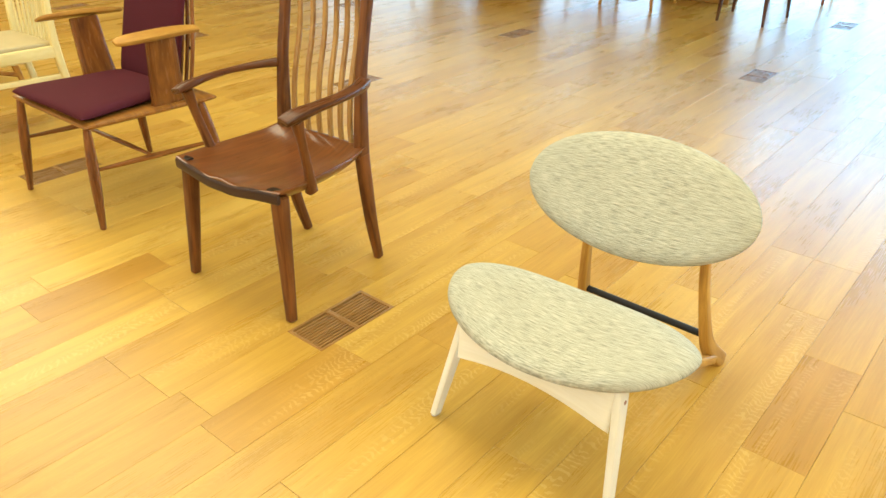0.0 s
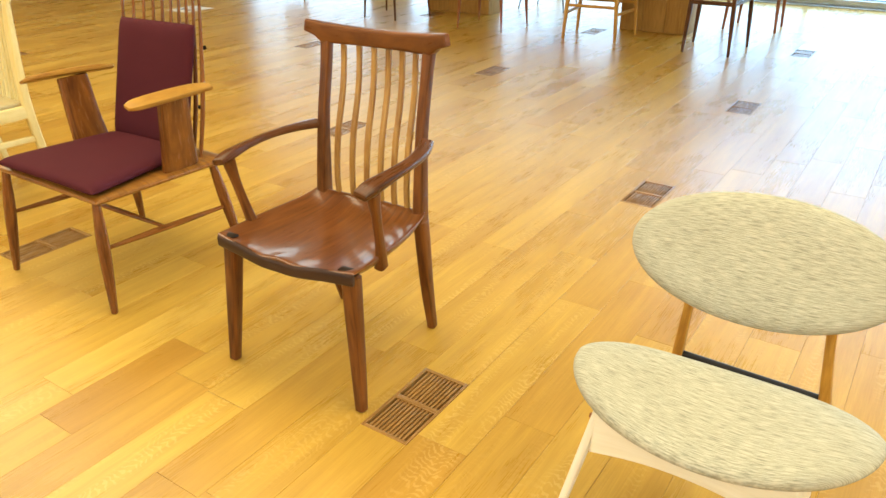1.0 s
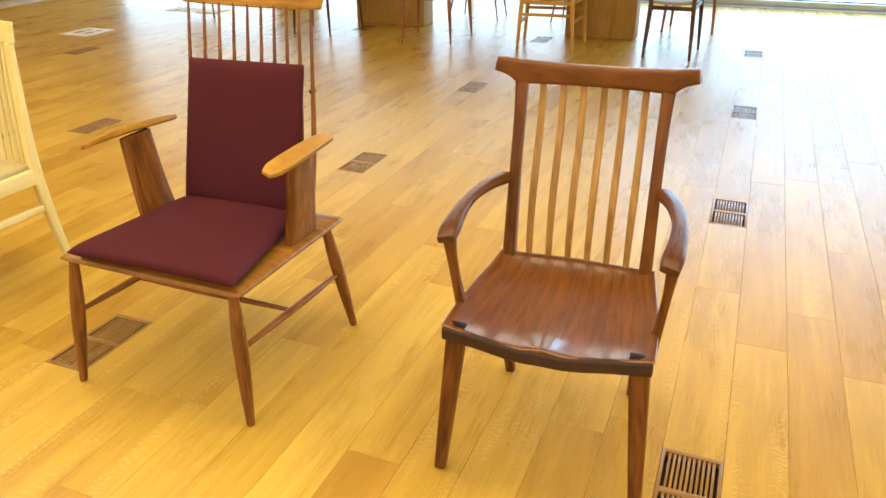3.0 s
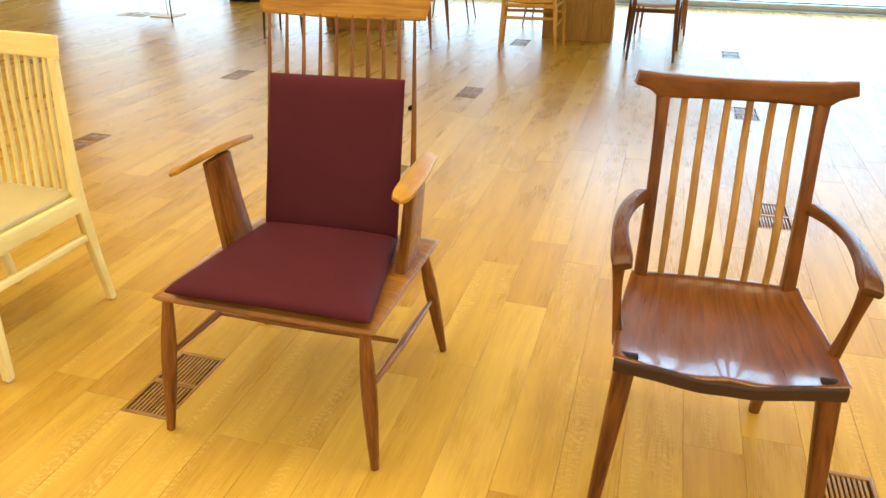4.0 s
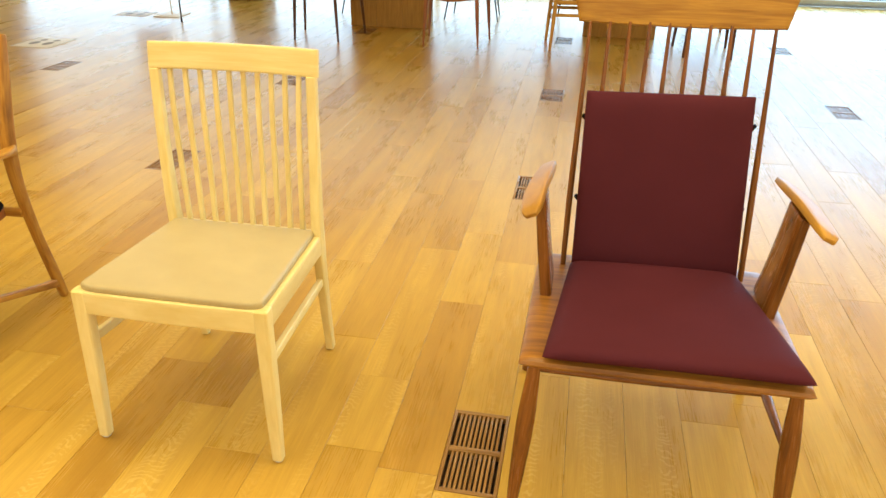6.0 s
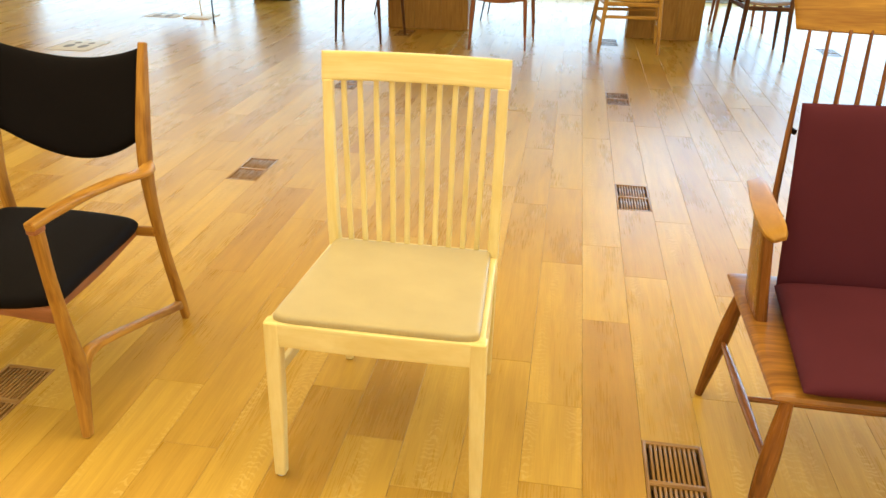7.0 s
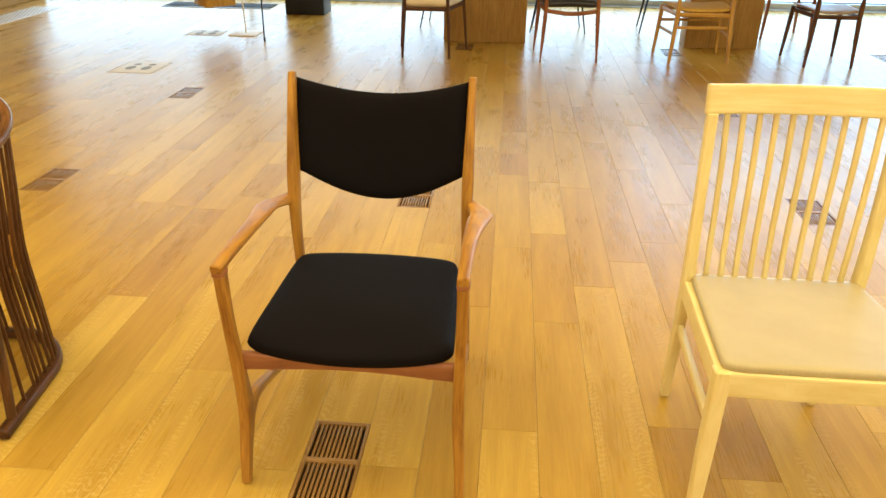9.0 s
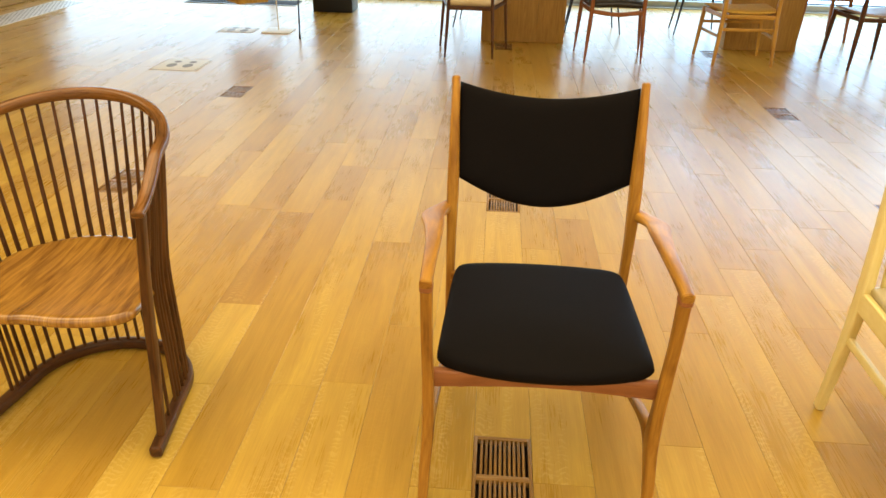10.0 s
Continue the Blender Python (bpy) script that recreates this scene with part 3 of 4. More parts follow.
def black_easy_chair():
    """Golden wood easy chair with forked front legs, paddle arms and black pads."""
    c = thing("armchair", pose(0.072, 0.20, 0), "golden wood open-arm easy chair with black upholstery", "armchair", "row of display chairs")
    for s in (-1, 1):
        # front leg from floor to arm, thickening at the fork
        part("front_leg", sweep([(s * 0.262, -0.292, 0.0), (s * 0.259, -0.276, 0.09), (s * 0.254, -0.258, 0.185), (s * 0.254, -0.266, 0.29), (s * 0.258, -0.282, 0.45), (s * 0.260, -0.288, 0.588)],
                                [(0.023, 0.026), (0.026, 0.040), (0.028, 0.056), (0.027, 0.038), (0.025, 0.029), (0.026, 0.034)], (0, 1, 0), 16, 4.0), M_TEAK_D, c)
        part("runner", sweep([(s * 0.257, -0.268, 0.12), (s * 0.254, -0.232, 0.188), (s * 0.250, -0.165, 0.196), (s * 0.246, 0.02, 0.140), (s * 0.242, 0.20, 0.080), (s * 0.240, 0.275, 0.058)],
                             [(0.023, 0.030), (0.025, 0.044), (0.023, 0.026), (0.020, 0.022), (0.020, 0.025), (0.020, 0.032)], n=16, p=4.5), M_TEAK_D, c)
        part("back_post", sweep([(s * 0.240, 0.290, 0.0), (s * 0.239, 0.268, 0.10), (s * 0.238, 0.232, 0.28), (s * 0.237, 0.212, 0.46), (s * 0.237, 0.222, 0.60), (s * 0.239, 0.262, 0.76), (s * 0.240, 0.296, 0.876)],
                                [(0.024, 0.026), (0.025, 0.036), (0.024, 0.034), (0.026, 0.042), (0.031, 0.052), (0.024, 0.044), (0.020, 0.026)], (0, 1, 0), 16, 3.4), M_TEAK_D, c)
        part("armrest", sweep([(s * 0.260, -0.308, 0.596), (s * 0.261, -0.22, 0.597), (s * 0.263, -0.09, 0.590), (s * 0.271, 0.03, 0.578), (s * 0.279, 0.11, 0.566), (s * 0.260, 0.185, 0.552), (s * 0.238, 0.225, 0.545)],
                              [(0.027, 0.024), (0.029, 0.025), (0.036, 0.022), (0.050, 0.018), (0.058, 0.016), (0.040, 0.026), (0.028, 0.042)], n=16, p=3.0), M_TEAK_D, c)
        part("front_block", sweep([(s * 0.260, -0.288, 0.575), (s * 0.260, -0.288, 0.590)], (0.029, 0.040), (0, 1, 0), 14, 4.0, 1), M_TEAK_RED, c, "darker joint block under the arm")
        part("side_rail", sweep([(s * 0.185, -0.255, 0.330), (s * 0.175, -0.02, 0.322), (s * 0.170, 0.205, 0.345)], [(0.020, 0.040), (0.018, 0.034), (0.018, 0.034)], n=14, p=4.0), M_TEAK_RED, c)
    part("front_rail", sweep([(-0.25, -0.258, 0.338), (0, -0.256, 0.343), (0.25, -0.258, 0.338)], [(0.020, 0.046), (0.020, 0.030), (0.020, 0.046)], n=14, p=5.0), M_TEAK_RED, c, "reddish arched rail under the seat")
    part("back_rail", sweep([(-0.235, 0.205, 0.345), (0, 0.205, 0.340), (0.235, 0.205, 0.345)], [(0.018, 0.030), (0.018, 0.024), (0.018, 0.030)], n=14, p=4.0), M_TEAK_D, c)
    def seat(u, v):
        w = 0.241 - 0.018 * (v + 1) / 2 - 0.006 * max(0, v) ** 6
        y = -0.262 + 0.435 * (v + 1) / 2 - 0.022 * (1 - u * u) * max(0, -v) - 0.004 * abs(u) ** 6 * max(0, v) + 0.012 * abs(u) ** 8 * max(0, -v)
        z = 0.374 + 0.008 * (v + 1) / 2 - 0.030 * (1 - u * u) * max(0, -v) ** 2.5 + 0.010 * (1 - u * u)
        return Vector((u * w * (1 - 0.015 * abs(v) ** 12), y - 0.006 * abs(u) ** 10 * v ** 3, z + 0.004))
    part("seat_pad", puff(seat, 0.024, 0.024, 20, 38, 36), M_BLACK, c)
    def back(u, v):
        h = (v + 1) / 2
        top = 0.862 - 0.046 * (1 - u * u)
        low = 0.622 - 0.088 * (1 - u * u) ** 1.1
        z = low + (top - low) * h
        return Vector((0.229 * u, 0.236 + (z - 0.60) * 0.235 + 0.048 * (1 - u * u), z))
    part("back_pad", puff(back, 0.018, 0.012, 9, 28, 24), M_BLACK, c)
    return c


def barrel_chair():
    """Barrel chair: bent hoop rail, spindles that run past the seat down to a floor hoop."""
    c = thing("armchair", pose(-1.125, 0.20, 0), "dark brown barrel-back spindle armchair with a golden wooden seat", "armchair", "row of display chairs")
    def hoop(t, w, back, front, z0, z1, wide=0.1, k=0.5):
        """t from -1 (one arm end) to 1; a horseshoe in plan."""
        a = abs(t)
        if a > k:
            f = (a - k) / (1 - k)
            x, y = w * (1 + wide * f), (back - w) - ((back - w) - front) * f
        else:
            ang = math.pi / 2 * a / k
            x, y = w * math.sin(ang), (back - w) + w * math.cos(ang)
        e = 0.5 - 0.5 * math.cos(math.pi * min(1, max(0, 1 - a)) )
        return Vector((math.copysign(x, t), y, z0 + (z1 - z0) * e))
    T = [i / 12 - 1 for i in range(25)]
    def rail(t):
        v = hoop(t, 0.268, 0.272, -0.185, 0.660, 0.798, 0.11)
        return v
    part("crest_rail", sweep([rail(t) for t in T], [(0.029 + 0.004 * (1 - abs(t)), 0.018 + 0.014 * (1 - abs(t))) for t in T], n=14, p=3.0, sub=3), M_OAK_RAIL, c)
    base = lambda t: hoop(t, 0.224, 0.258, -0.215, 0.018, 0.018, 0.13)
    part("floor_hoop", sweep([base(t) for t in T], (0.032, 0.034), n=12, p=3.5, sub=3), M_OAK_DARK, c)
    def seat(u, v):
        x = u * (0.235 - 0.015 * max(0, v))
        yb = 0.235 - 0.23 * (1 - math.sqrt(max(0, 1 - (0.98 * u) ** 2)))
        yf = -0.215 + 0.028 * abs(u) ** 2 + 0.03 * abs(u) ** 10
        y = yf + (yb - yf) * (v + 1) / 2
        return Vector((x, y, 0.390 - 0.014 * (1 - u ** 4) * (1 - min(1, abs(v + 0.1)) ** 3) + 0.006 * math.exp(-(u / 0.2) ** 2) * max(0, -v)))
    part("seat", puff(seat, 0.013, 0.017, 34, 36, 28, along="v"), M_OAK_SEAT, c, "golden oak seat, hollowed")
    for t in [(i - 14) / 14 * 0.62 for i in range(29)] + [-0.74, 0.74]:
        a, b = rail(t), base(t)
        m1 = hoop(t, 0.228, 0.236, -0.20, 0.40, 0.40, 0.11)
        part("spindle", sweep([a, a.lerp(m1, 0.5), m1, m1.lerp(b, 0.5) * 1.0, b], [(0.008, 0.008), (0.011, 0.011), (0.015, 0.012), (0.011, 0.011), (0.010, 0.010)], (0.3, 1, 0), 8, sub=3), M_OAK_DARK, c)
    for s in (-1, 1):
        part("front_post", sweep([(s * 0.296, -0.165, 0.655), (s * 0.276, -0.150, 0.52), (s * 0.258, -0.135, 0.39), (s * 0.250, -0.140, 0.20), (s * 0.248, -0.160, 0.03)],
                                 [(0.018, 0.028), (0.019, 0.029), (0.022, 0.032), (0.020, 0.028), (0.019, 0.026)], (0, 1, 0), 14, 4.0), M_OAK_DARK, c)
    return c


def shell_chair():
    """Low chair with a half-moon seat, an oval back pad and birch plywood front."""
    c = thing("easy_chair", pose(4.37, 0.15, 0), "low tweed easy chair with half-moon seat and oval back", "easy chair", "row of display chairs")
    def seat(u, v):
        x, y = u * math.sqrt(1 - v * v / 2), v * math.sqrt(1 - u * u / 2)
        yy = y * (0.205 if y < 0 else 0.118)
        return Vector((0.308 * x + 0.008, -0.135 + yy + 0.0, 0.318 + 0.025 * x * x + 0.010 * (y if y < 0 else 0)))
    pad = part("seat_pad", puff(seat, 0.030, 0.022, 6, 32, 26), M_TWEED, c)
    pad.matrix_basis = Matrix.Rotation(radians(1), 4, "Z")
    back = disc_patch(-0.008, 0.178, 0.512, 0.298, 0.152, radians(62), 0.05)
    part("back_pad", puff(back, 0.022, 0.022, 6, 32, 26), M_TWEED, c)
    # front frame: two plank legs and an arched board
    for s in (-1, 1):
        tx, fx = (0.196, 0.252) if s < 0 else (0.206, 0.236)
        a, b = Vector((s * tx, -0.236, 0.300)), Vector((s * fx, -0.292, 0.006))
        part("front_leg", sweep([a, a.lerp(b, 0.5), b], [(0.019, 0.042), (0.018, 0.036), (0.017, 0.028)], (0, 1, 0), 16, 7.0, cap=0.1), M_BIRCH, c)
        part("foot_cap", sweep([(s * fx, -0.292, 0.008), (s * fx, -0.293, 0.0)], (0.017, 0.026), (0, 1, 0), 12, sub=1), M_FOOT, c)
        part("rear_leg", sweep([(s * 0.205, 0.390, 0.0), (s * 0.192, 0.325, 0.07), (s * 0.184, 0.292, 0.14), (s * 0.170, 0.262, 0.28), (s * 0.160, 0.255, 0.40), (s * 0.150, 0.270, 0.52)],
                              [(0.034, 0.052), (0.031, 0.047), (0.027, 0.036), (0.023, 0.028), (0.023, 0.026), (0.022, 0.020)], (0, 1, 0), 16, 5.0, cap=0.1), M_TEAK, c)
        part("side_rail", sweep([(s * 0.198, -0.225, 0.280), (s * 0.198, 0.08, 0.145), (s * 0.204, 0.372, 0.018)], [(0.020, 0.034), (0.020, 0.032), (0.022, 0.028)], n=14, p=4.0), M_TEAK, c)

    def front(u, v):
        h = (v + 1) / 2
        low = 0.186 + 0.032 * (1 - u * u)
        return Vector((0.203 * u, -0.256 - 0.010 * (1 - h), low + (0.300 - low) * h))
    part("front_board", puff(front, 0.009, 0.009, 20, 24, 8), M_BIRCH, c, "pale birch board, arched below")
    part("cross_bar", sweep([(-0.195, 0.298, 0.128), (0.195, 0.290, 0.128)], (0.020, 0.020), n=12, sub=1), M_METAL, c, "black steel rod between the rear legs")
    for s in (-1, 1):
        part("screw", sweep([(s * 0.212, -0.240, 0.262), (s * 0.220, -0.241, 0.262)], (0.012, 0.012), n=10, sub=1), M_TEAK_RED, c)
    return c


slat_maroon_chair()
walnut_armchair()
pale_side_chair()
black_easy_chair()
barrel_chair()
shell_chair()


# ---- table with its chairs by the glass ----
table = thing("long_table", pose(0, 0, 0), "long oak table on two slab pedestals", "table")
part("tabletop", box((1.40, 5.70, 0.715), (4.55, 0.92, 0.040), 0.004), M_OAK_CASE, table)
for _x0, _x1 in ((-0.21, 0.54), (1.965, 2.60)):
    _n = 3
    _w = (_x1 - _x0) / _n
    ped = part("pedestal", box(((_x0 + _x1) / 2, 5.68, 0.347), (_x1 - _x0, 0.215, 0.694), 0.003, along=2), M_OAK_CASE, table)
    for _i in range(_n):
        part("panel", box((_x0 + _w * (_i + 0.5), 5.568, 0.347), (_w - 0.002, 0.012, 0.690), 0.001, along=2), M_OAK_CASE, ped)


def table_chair(label, feet, seat_z, leg_mat, seat_mat, leg=(0.030, 0.018), front_y=1, style="plain", seat_t=0.035):
    """A chair drawn up to the table. feet: back pair then front pair (x, y); front_y: the side it faces."""
    cx, cy = sum(f[0] for f in feet) / 4, sum(f[1] for f in feet) / 4
    c = thing("dining_chair", pose(cx, cy, 0), label, "chair", "chairs round the long table")
    F = [(x - cx, y - cy) for x, y in feet]
    tops = []
    rd = 4.0 if style in ("square", "cord") else 2.0
    for i, (x, y) in enumerate(F):
        ins = 0.90 if style != "wire" else 0.72
        tx, ty = x * ins, y * (0.92 if style != "wire" else 0.75)
        tops.append((tx, ty))
        a, b = Vector((tx, ty, seat_z - 0.02)), Vector((x, y, 0))
        pts, szs = [a, a.lerp(b, 0.4), b], [(leg[0],) * 2, (leg[0] * 0.95,) * 2, (leg[1],) * 2]
        if i < 2:
            pts = [Vector((tx * 0.98, ty - front_y * 0.07, 0.80)), Vector((tx, ty - front_y * 0.015, 0.60))] + pts
            szs = [(leg[1],) * 2, (leg[0] * 0.85,) * 2] + szs
        part("leg", sweep(pts, szs, (0, 1, 0), 10, rd, 4), leg_mat, c)
    z = seat_z - 0.045
    for i, j, nm in ((0, 1, "back_rail"), (2, 3, "front_rail"), (0, 2, "side_rail"), (1, 3, "side_rail")):
        a, b = Vector((*tops[i], z)), Vector((*tops[j], z))
        dip = Vector((0, 0, -0.022 if style == "leather" and nm == "back_rail" else 0))
        part(nm, sweep([a, a.lerp(b, 0.5) + dip, b], (0.018, 0.034), n=10, p=4.0, sub=4), leg_mat, c)
        if style == "cord":
            k = -0.10 if nm in ("back_rail", "front_rail") else -0.16
            part("stretcher", sweep([a + Vector((0, 0, k)), b + Vector((0, 0, k))], (0.016, 0.026), n=10, p=4.0, sub=1), leg_mat, c)
    l0, r0, l1, r1 = tops
    mid = quad_patch((l0[0] - 0.012, l0[1], seat_z), (r0[0] + 0.012, r0[1], seat_z), (r1[0] + 0.018, r1[1], seat_z + 0.004), (l1[0] - 0.018, l1[1], seat_z + 0.004))
    dome = -0.018 if style in ("cord", "square") else 0.012
    part("seat", puff(lambda u, v: mid(u, v) + Vector((0, 0, dome * (1 - u * u))), seat_t * 0.5, seat_t * 0.5, 6, 16, 16, normal=(0, 0, 1)), seat_mat, c)
    a, b = Vector((tops[0][0], tops[0][1] - front_y * 0.065, 0.77)), Vector((tops[1][0], tops[1][1] - front_y * 0.065, 0.77))
    part("backrest", sweep([a, a.lerp(b, 0.5) - Vector((0, front_y * 0.045, 0)), b], (0.020, 0.085), n=12, p=4.0), leg_mat, c)
    return c


table_chair("dark brown dining chair with an ivory padded seat at the table", [(-0.487, 4.80), (-0.095, 4.80), (-0.56, 5.26), (0.02, 5.24)], 0.44, M_OAK_DARK, M_IVORY, (0.028, 0.018), 1, "round", 0.11)
table_chair("reddish brown dining chair with a black leather seat at the table", [(0.655, 4.79), (1.115, 4.82), (0.61, 5.25), (1.16, 5.24)], 0.45, M_TEAK_RED, M_LEATHER, (0.034, 0.014), 1, "leather", 0.075)
table_chair("golden dining chair with a woven cord seat at the table", [(1.71, 4.88), (2.185, 4.91), (1.65, 5.31), (2.20, 5.36)], 0.43, M_TEAK, M_CORD, (0.034, 0.024), 1, "cord", 0.04)
table_chair("dark brown dining chair with a worn tan seat at the table", [(2.782, 4.87), (3.150, 4.865), (2.735, 5.32), (3.176, 5.35)], 0.44, M_OAK_DARK, M_TAN, (0.034, 0.020), 1, "square", 0.025)
table_chair("reddish brown dining chair at the far side of the table", [(2.815, 6.47), (3.215, 6.47), (2.78, 6.07), (3.235, 6.09)], 0.44, M_TEAK_RED, M_TEAK_RED, (0.032, 0.022), -1, "square", 0.025)
table_chair("black dining chair with thin legs beyond the table", [(-0.46, 6.69), (0.05, 6.69), (-0.505, 6.21), (0.09, 6.21)], 0.45, M_METAL, M_LEATHER, (0.020, 0.012), -1, "wire", 0.03)
table_chair("black dining chair with splayed legs beyond the table", [(0.62, 6.50), (1.10, 6.50), (0.59, 6.11), (1.125, 6.11)], 0.45, M_METAL, M_LEATHER, (0.020, 0.012), -1, "wire", 0.03)
table_chair("black dining chair with tapered legs beyond the table", [(1.69, 6.60), (2.12, 6.60), (1.66, 6.21), (2.15, 6.21)], 0.45, M_METAL, M_LEATHER, (0.024, 0.013), -1, "wire", 0.03)


# ---- small things on the floor ----
def floor_sticker(x, y, yaw, w, d):
    s = thing("floor_sticker", pose(x, y, 0, 0, 0, yaw), "white floor sticker printed with grey footprints", "floor sticker", "floor stickers")
    part("sheet", box((0, 0, 0.0016), (w, d, 0.0016), 0.0004), M_PAPER, s)
    for e in (-1, 1):
        part("border", box((e * (w / 2 - 0.012), 0, 0.0030), (0.003, d - 0.02, 0.0010), 0), M_PRINT, s)
        part("footprint", puff(disc_patch(e * 0.062, -0.035, 0.0030, 0.036, 0.062), 0.0008, 0.0004, 8, 12, 12), M_PRINT, s)
        part("footprint", puff(disc_patch(e * 0.060, 0.085, 0.0030, 0.028, 0.034), 0.0008, 0.0004, 8, 10, 10), M_PRINT, s)
    return s


floor_sticker(-2.47, 4.185, 0, 0.36, 0.375)
floor_sticker(-2.50, 5.66, 0, 0.34, 0.25)

bin_box = thing("black_bin", pose(-1.845, 7.0, 0), "matt black square bin standing by the glass", "bin")
part("body", box((0, 0, 0.30), (0.43, 0.34, 0.60), 0.006), M_METAL, bin_box)
part("rim", box((0, 0, 0.606), (0.44, 0.35, 0.012), 0.003), M_METAL, bin_box)

stand = thing("sign_stand", pose(-2.12, 5.68, 0), "slim sign stand with a white plate foot", "sign stand")
part("base_plate", box((0, 0, 0.005), (0.26, 0.28, 0.008), 0.002), M_PAPER, stand)
part("pole", sweep([(0.0, 0.0, 0.0), (-0.02, 0.0, 0.9)], (0.012, 0.012), (0, 1, 0), 10, sub=1), M_IVORY, stand)
part("panel", box((-0.02, 0.0, 1.0), (0.22, 0.012, 0.30), 0.003), M_PAPER, stand)
part("arm", sweep([(-0.01, 0.0, 0.50), (-0.22, 0.10, 0.50)], (0.012, 0.012), n=8, sub=1), M_IVORY, stand)

part("display_box", box((0, 0, 0), (0.30, 0.30, 0.34), 0.006, along=2), M_TEAK, stand, "small wooden box held on the pole", at=pose(-0.34, 0.17, 0.405, 0, 0, 42))

pole = thing("floor_pole", pose(-1.833, 5.336, 0), "thin black steel pole with a rubber tip", "pole")
part("shaft", sweep([(0, 0, 0.03), (0.012, 0, 0.95)], (0.014, 0.014), (0, 1, 0), 10, sub=1), M_METAL, pole)
part("tip", sweep([(0, 0, 0), (0, 0, 0.035)], (0.019, 0.019), (0, 1, 0), 10, sub=1), M_RUBBER, pole)
part("bracket", sweep([(0.012, 0, 0.94), (-0.25, 0.28, 0.96)], (0.012, 0.012), n=8, sub=1), M_METAL, pole)

door_mat = thing("door_mat", pose(-2.98, 7.35, 0), "thin dark entrance mat with a grey edge by the glass", "mat")
part("mat", box((0, 0, 0.005), (1.26, 0.32, 0.008), 0.002), M_RUBBER, door_mat)
part("edge", box((0, -0.172, 0.004), (1.28, 0.022, 0.006), 0.001), M_ALU, door_mat)

bench = thing("wall_bench", pose(-5.58, 6.3, 0), "low oak bench along the panelled wall", "bench")
part("body", box((0, 0, 0.20), (0.60, 2.6, 0.39), 0.004, along=1), M_OAK_CASE, bench)
part("seat_board", box((0.01, 0, 0.412), (0.64, 2.64, 0.03), 0.004, along=1), M_OAK_CASE, bench)

# perforated steel grating let into the boards along the bench
grate = thing("floor_grating", pose(-4.85, 6.0, 0), "pale perforated floor grating beside the bench", "floor grating")
part("frame", box((0, 0, 0.0015), (0.34, 1.9, 0.003), 0.0005), M_STEEL, grate)
_bm = bmesh.new()
for _i in range(8):
    for _j in range(40):
        bmesh.ops.create_circle(_bm, cap_ends=True, segments=6, radius=0.0095, matrix=Matrix.Translation((-0.14 + _i * 0.04 + 0.02 * (_j % 2), -0.92 + _j * 0.047, 0.0042)))
tagged(part("perforation", _bm, M_SUB, grate), kind="stuff")


# ---- air vents let into the boards ----
VENT_L, VENT_W = 0.302, BOARD - 0.0016


def air_vent(x, y):
    v = thing("floor_vent", pose(x, y, 0), "slotted wooden air vent set flush in the oak floor", "floor vent", "floor vents")
    hw, hl = VENT_W / 2, VENT_L / 2
    for s in (-1, 1):
        part("side_frame", box((s * (hw - 0.0045), 0, -0.0085), (0.009, VENT_L, 0.018), 0.0008, along=1), M_GRILLE, v)
        part("end_frame", box((0, s * (hl - 0.006), -0.0085), (VENT_W - 0.018, 0.012, 0.018), 0.0008), M_GRILLE, v)
    part("middle_frame", box((0, 0, -0.0085), (VENT_W - 0.018, 0.018, 0.018), 0.0008), M_GRILLE, v)
    pitch = (VENT_W - 0.018) / 11
    me = None
    for s in (-1, 1):
        for k in range(10):
            px, py = -(VENT_W - 0.018) / 2 + pitch * (k + 1), s * (hl / 2 - 0.0015)
            if me is None:
                first = part("slat", box((0, 0, -0.009), (0.0068, 0.132, 0.015), 0.0006, along=1), M_GRILLE, v, at=pose(px, py, 0))
                me = first.data
            else:
                o = new("slat", me)
                o.parent = v
                o.matrix_basis = pose(px, py, 0)
    return v


_first_vent = air_vent(*VENTS[0])
for _p in VENTS[1:]:
    copy_thing(_first_vent, pose(*_p, 0))


# ---- floor boards, each its own piece where the camera passes ----
def board_mesh():
    """A board one metre long, its upper edges eased."""
    w, e, d = BOARD / 2 - 0.0003, 0.0006, 0.0205
    el = 0.0010
    bm = bmesh.new()
    lay = [[(-w, -0.5 + 0.0004, -d), (w, -0.5 + 0.0004, -d), (w, 0.5 - 0.0004, -d), (-w, 0.5 - 0.0004, -d)],
           [(-w, -0.5 + 0.0004, -e), (w, -0.5 + 0.0004, -e), (w, 0.5 - 0.0004, -e), (-w, 0.5 - 0.0004, -e)],
           [(-w + e, -0.5 + el, 0), (w - e, -0.5 + el, 0), (w - e, 0.5 - el, 0), (-w + e, 0.5 - el, 0)]]
    V = [[bm.verts.new(p) for p in ring] for ring in lay]
    for a, b in zip(V, V[1:]):
        for k in range(4):
            bm.faces.new((a[k], a[(k + 1) % 4], b[(k + 1) % 4], b[k]))
    bm.faces.new(V[2])
    return bm


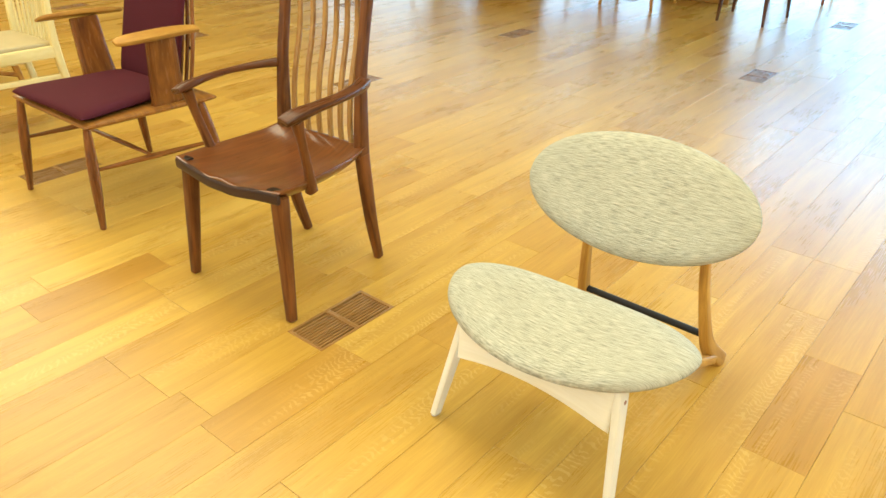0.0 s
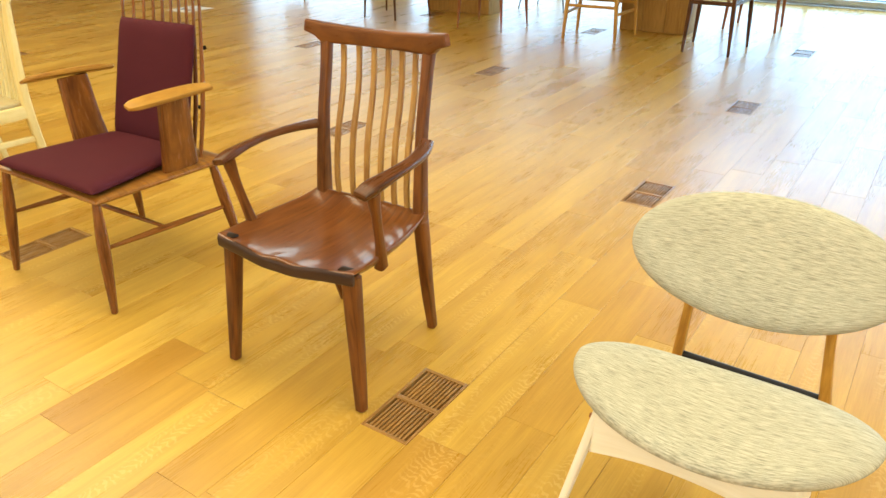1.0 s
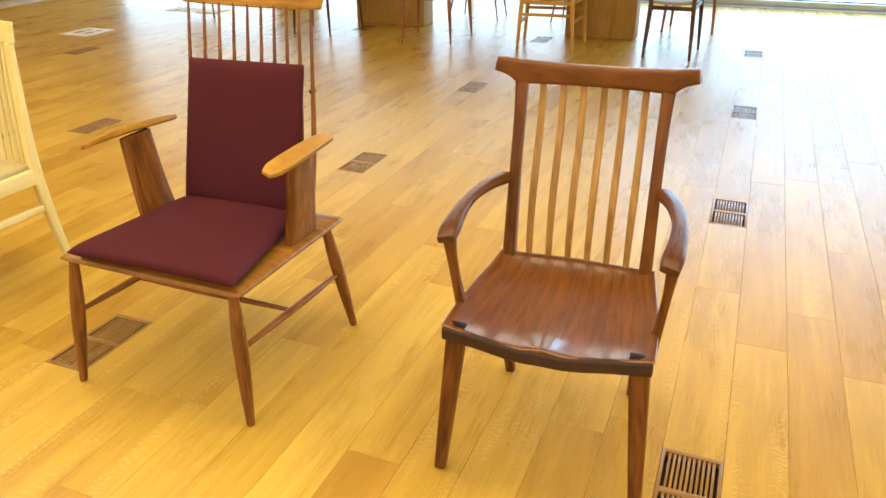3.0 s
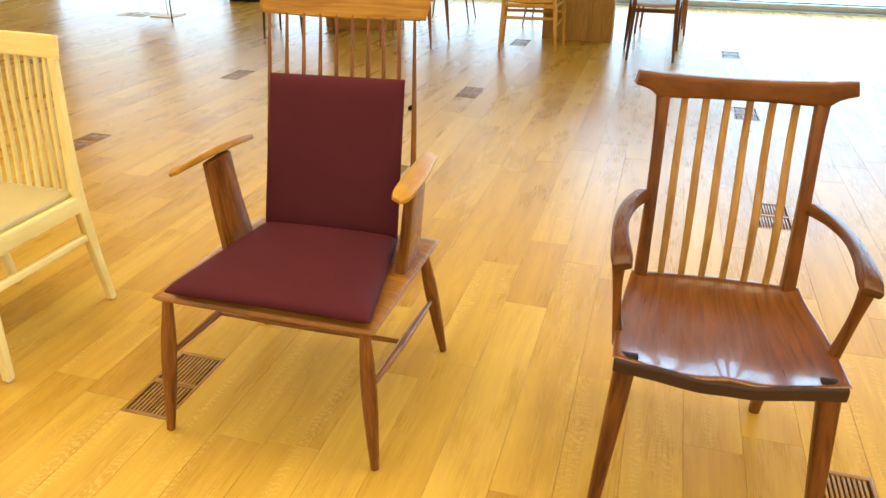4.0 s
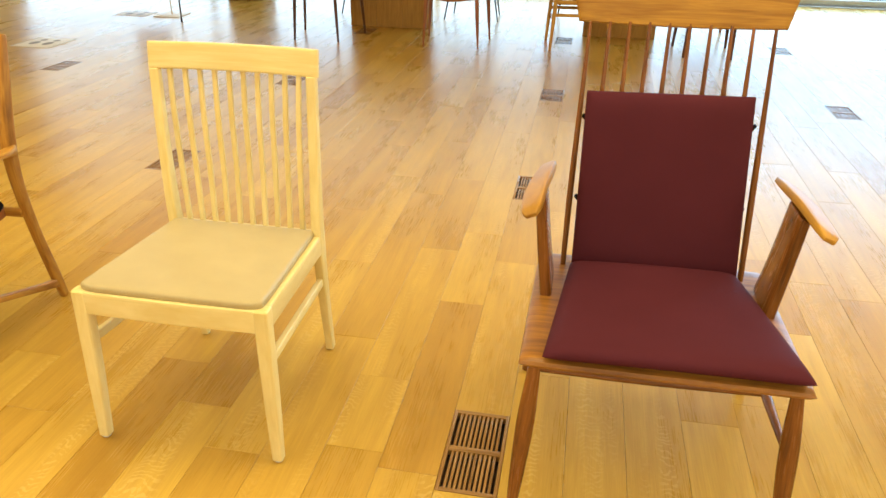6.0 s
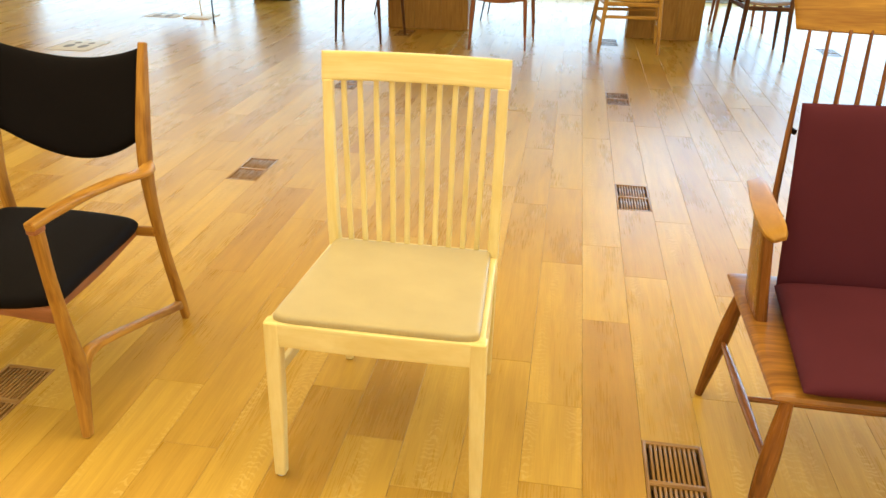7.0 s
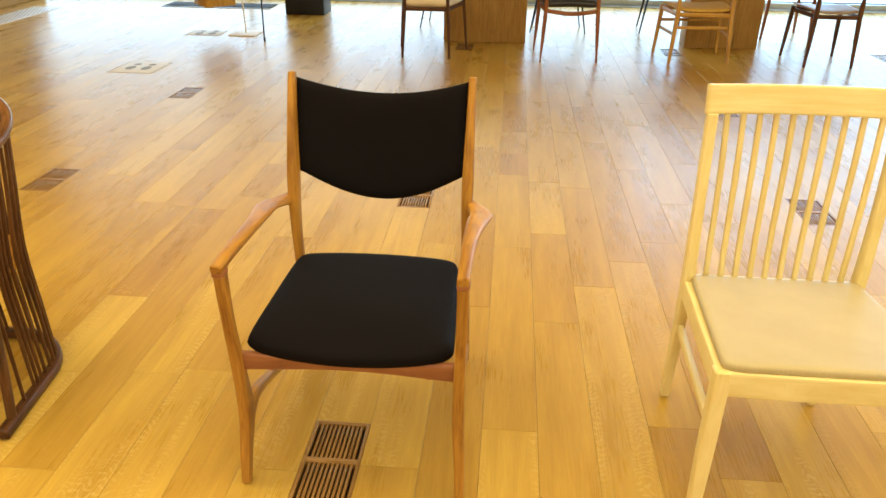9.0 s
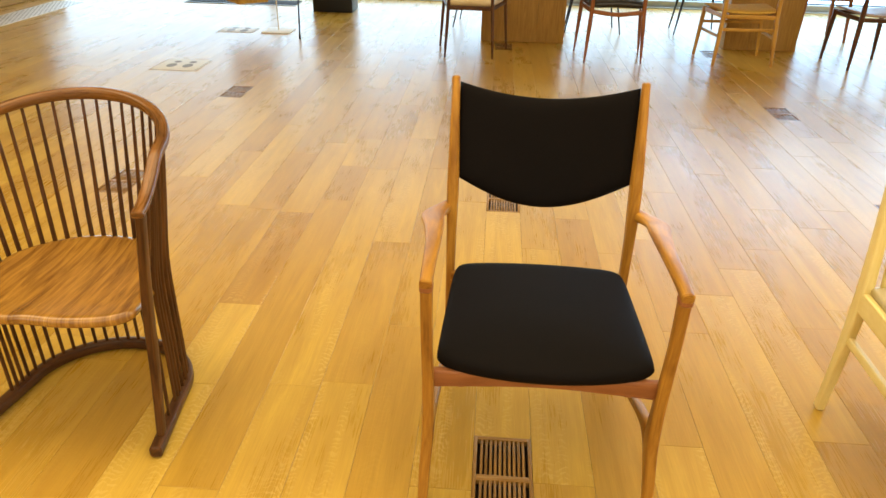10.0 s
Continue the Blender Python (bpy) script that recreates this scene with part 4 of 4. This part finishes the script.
# butt joints along each column of boards
JOINTS = {-6: (0.75, 1.54, 2.50), -5: (2.15,), -3: (0.346,), 1: (0.511, 1.297), 2: (0.808, 1.611), 3: (0.163, 2.128, 2.45),
          4: (0.729, 1.437), 5: (0.995,), 6: (0.218, 1.21), 7: (0.035, 0.80, 1.398), 8: (1.83,), 10: (0.253, 1.10), 11: (0.714,),
          12: (1.043,), 14: (-0.162,), 15: (-0.53,), 17: (0.33,), 18: (0.74,), 19: (-0.60, -0.157), 20: (0.378, 1.008), 21: (0.703,),
          22: (0.149, 0.967), 23: (-0.542, 2.082), 24: (1.064,), 25: (-0.55, -0.10), 26: (0.088,), 27: (-0.542, 0.66), 29: (0.845,),
          30: (1.31,), 31: (0.94,), 32: (0.243, 0.72)}
# boards of a marked tone: column, a place along it, 0 dark to 1 pale
TONES = ((19, -0.4, 0.08), (25, -0.3, 0.12), (15, -0.8, 0.10), (2, 1.2, 0.12), (3, 2.3, 0.08), (32, 0.45, 0.14), (-6, 1.2, 0.10),
         (18, 0.3, 1.0), (11, 0.5, 0.16), (29, 0.5, 0.9), (16, -0.2, 0.9), (17, 0.0, 0.8))
_rng = random.Random(11)
near_boards, far_boards = [], []
_k0, _k1 = math.ceil((XMIN + BOARD / 2) / BOARD), math.floor((XMAX - BOARD / 2) / BOARD)
for _k in range(_k0, _k1 + 1):
    _x = _k * BOARD
    _holes = sorted(y for vx, y in VENTS if abs(vx - _x) < 0.02)
    _cuts = [(YMIN, YMIN)] + sorted([(h - VENT_L / 2, h + VENT_L / 2) for h in _holes] + [(j, j) for j in JOINTS.get(_k, ())]) + [(YMAX - 0.09,) * 2]
    for (_, _a), (_b, _) in zip(_cuts, _cuts[1:]):
        _y = _a
        _fixed = _k in JOINTS and _b - _a < 1.3
        _len = 9.0 if _fixed else _rng.uniform(0.3, 1.5)
        while _y < _b - 0.01:
            _e = min(_b, _y + _len)
            if _b - _e < 0.25:
                _e = _b
            _c = (_x, (_y + _e) / 2, _e - _y, next((t for k, y, t in TONES if k == _k and _y < y < _e), None))
            (near_boards if -1.75 < _x < 5.35 and _e > -0.7 and _y < 3.6 else far_boards).append(_c)
            _y = _e
            _len = _rng.choice((0.75, 0.9, 1.05, 1.2, 1.35, 1.5, 1.8))
near_boards.sort(key=lambda c: (c[0] - 2.0) ** 2 * 0.35 + (c[1] - 0.8) ** 2 - (9 if c[3] is not None else 0))
far_boards += near_boards[300:]
_master = part("board", board_mesh(), M_FLOOR, floor)
_me = _master.data
for _i, (_x, _y, _l, _t) in enumerate(near_boards[:300]):
    _o = _master if _i == 0 else new("board", _me)
    _o.parent = floor
    _o.matrix_basis = pose(_x, _y, 0) @ Matrix.Diagonal((1, _l, 1, 1))
    if _t is not None:
        _o.color = (0.0, _t, 0.0, 1.0)
_verts = np.array([v.co[:] for v in _me.vertices])
_faces = [tuple(p.vertices) for p in _me.polygons]
_allv, _allf = [], []
for _x, _y, _l, _t in far_boards:
    _n = len(_allv)
    _allv += [(vx + _x, vy * _l + _y, vz) for vx, vy, vz in _verts]
    _allf += [tuple(i + _n for i in f) for f in _faces]
_far = bpy.data.meshes.new("far_boards")
_far.from_pydata(_allv, [], _allf)
_far.materials.append(M_FLOOR)
_fo = new("far_boards", _far)
_fo.parent = floor
tagged(_fo, kind="stuff")
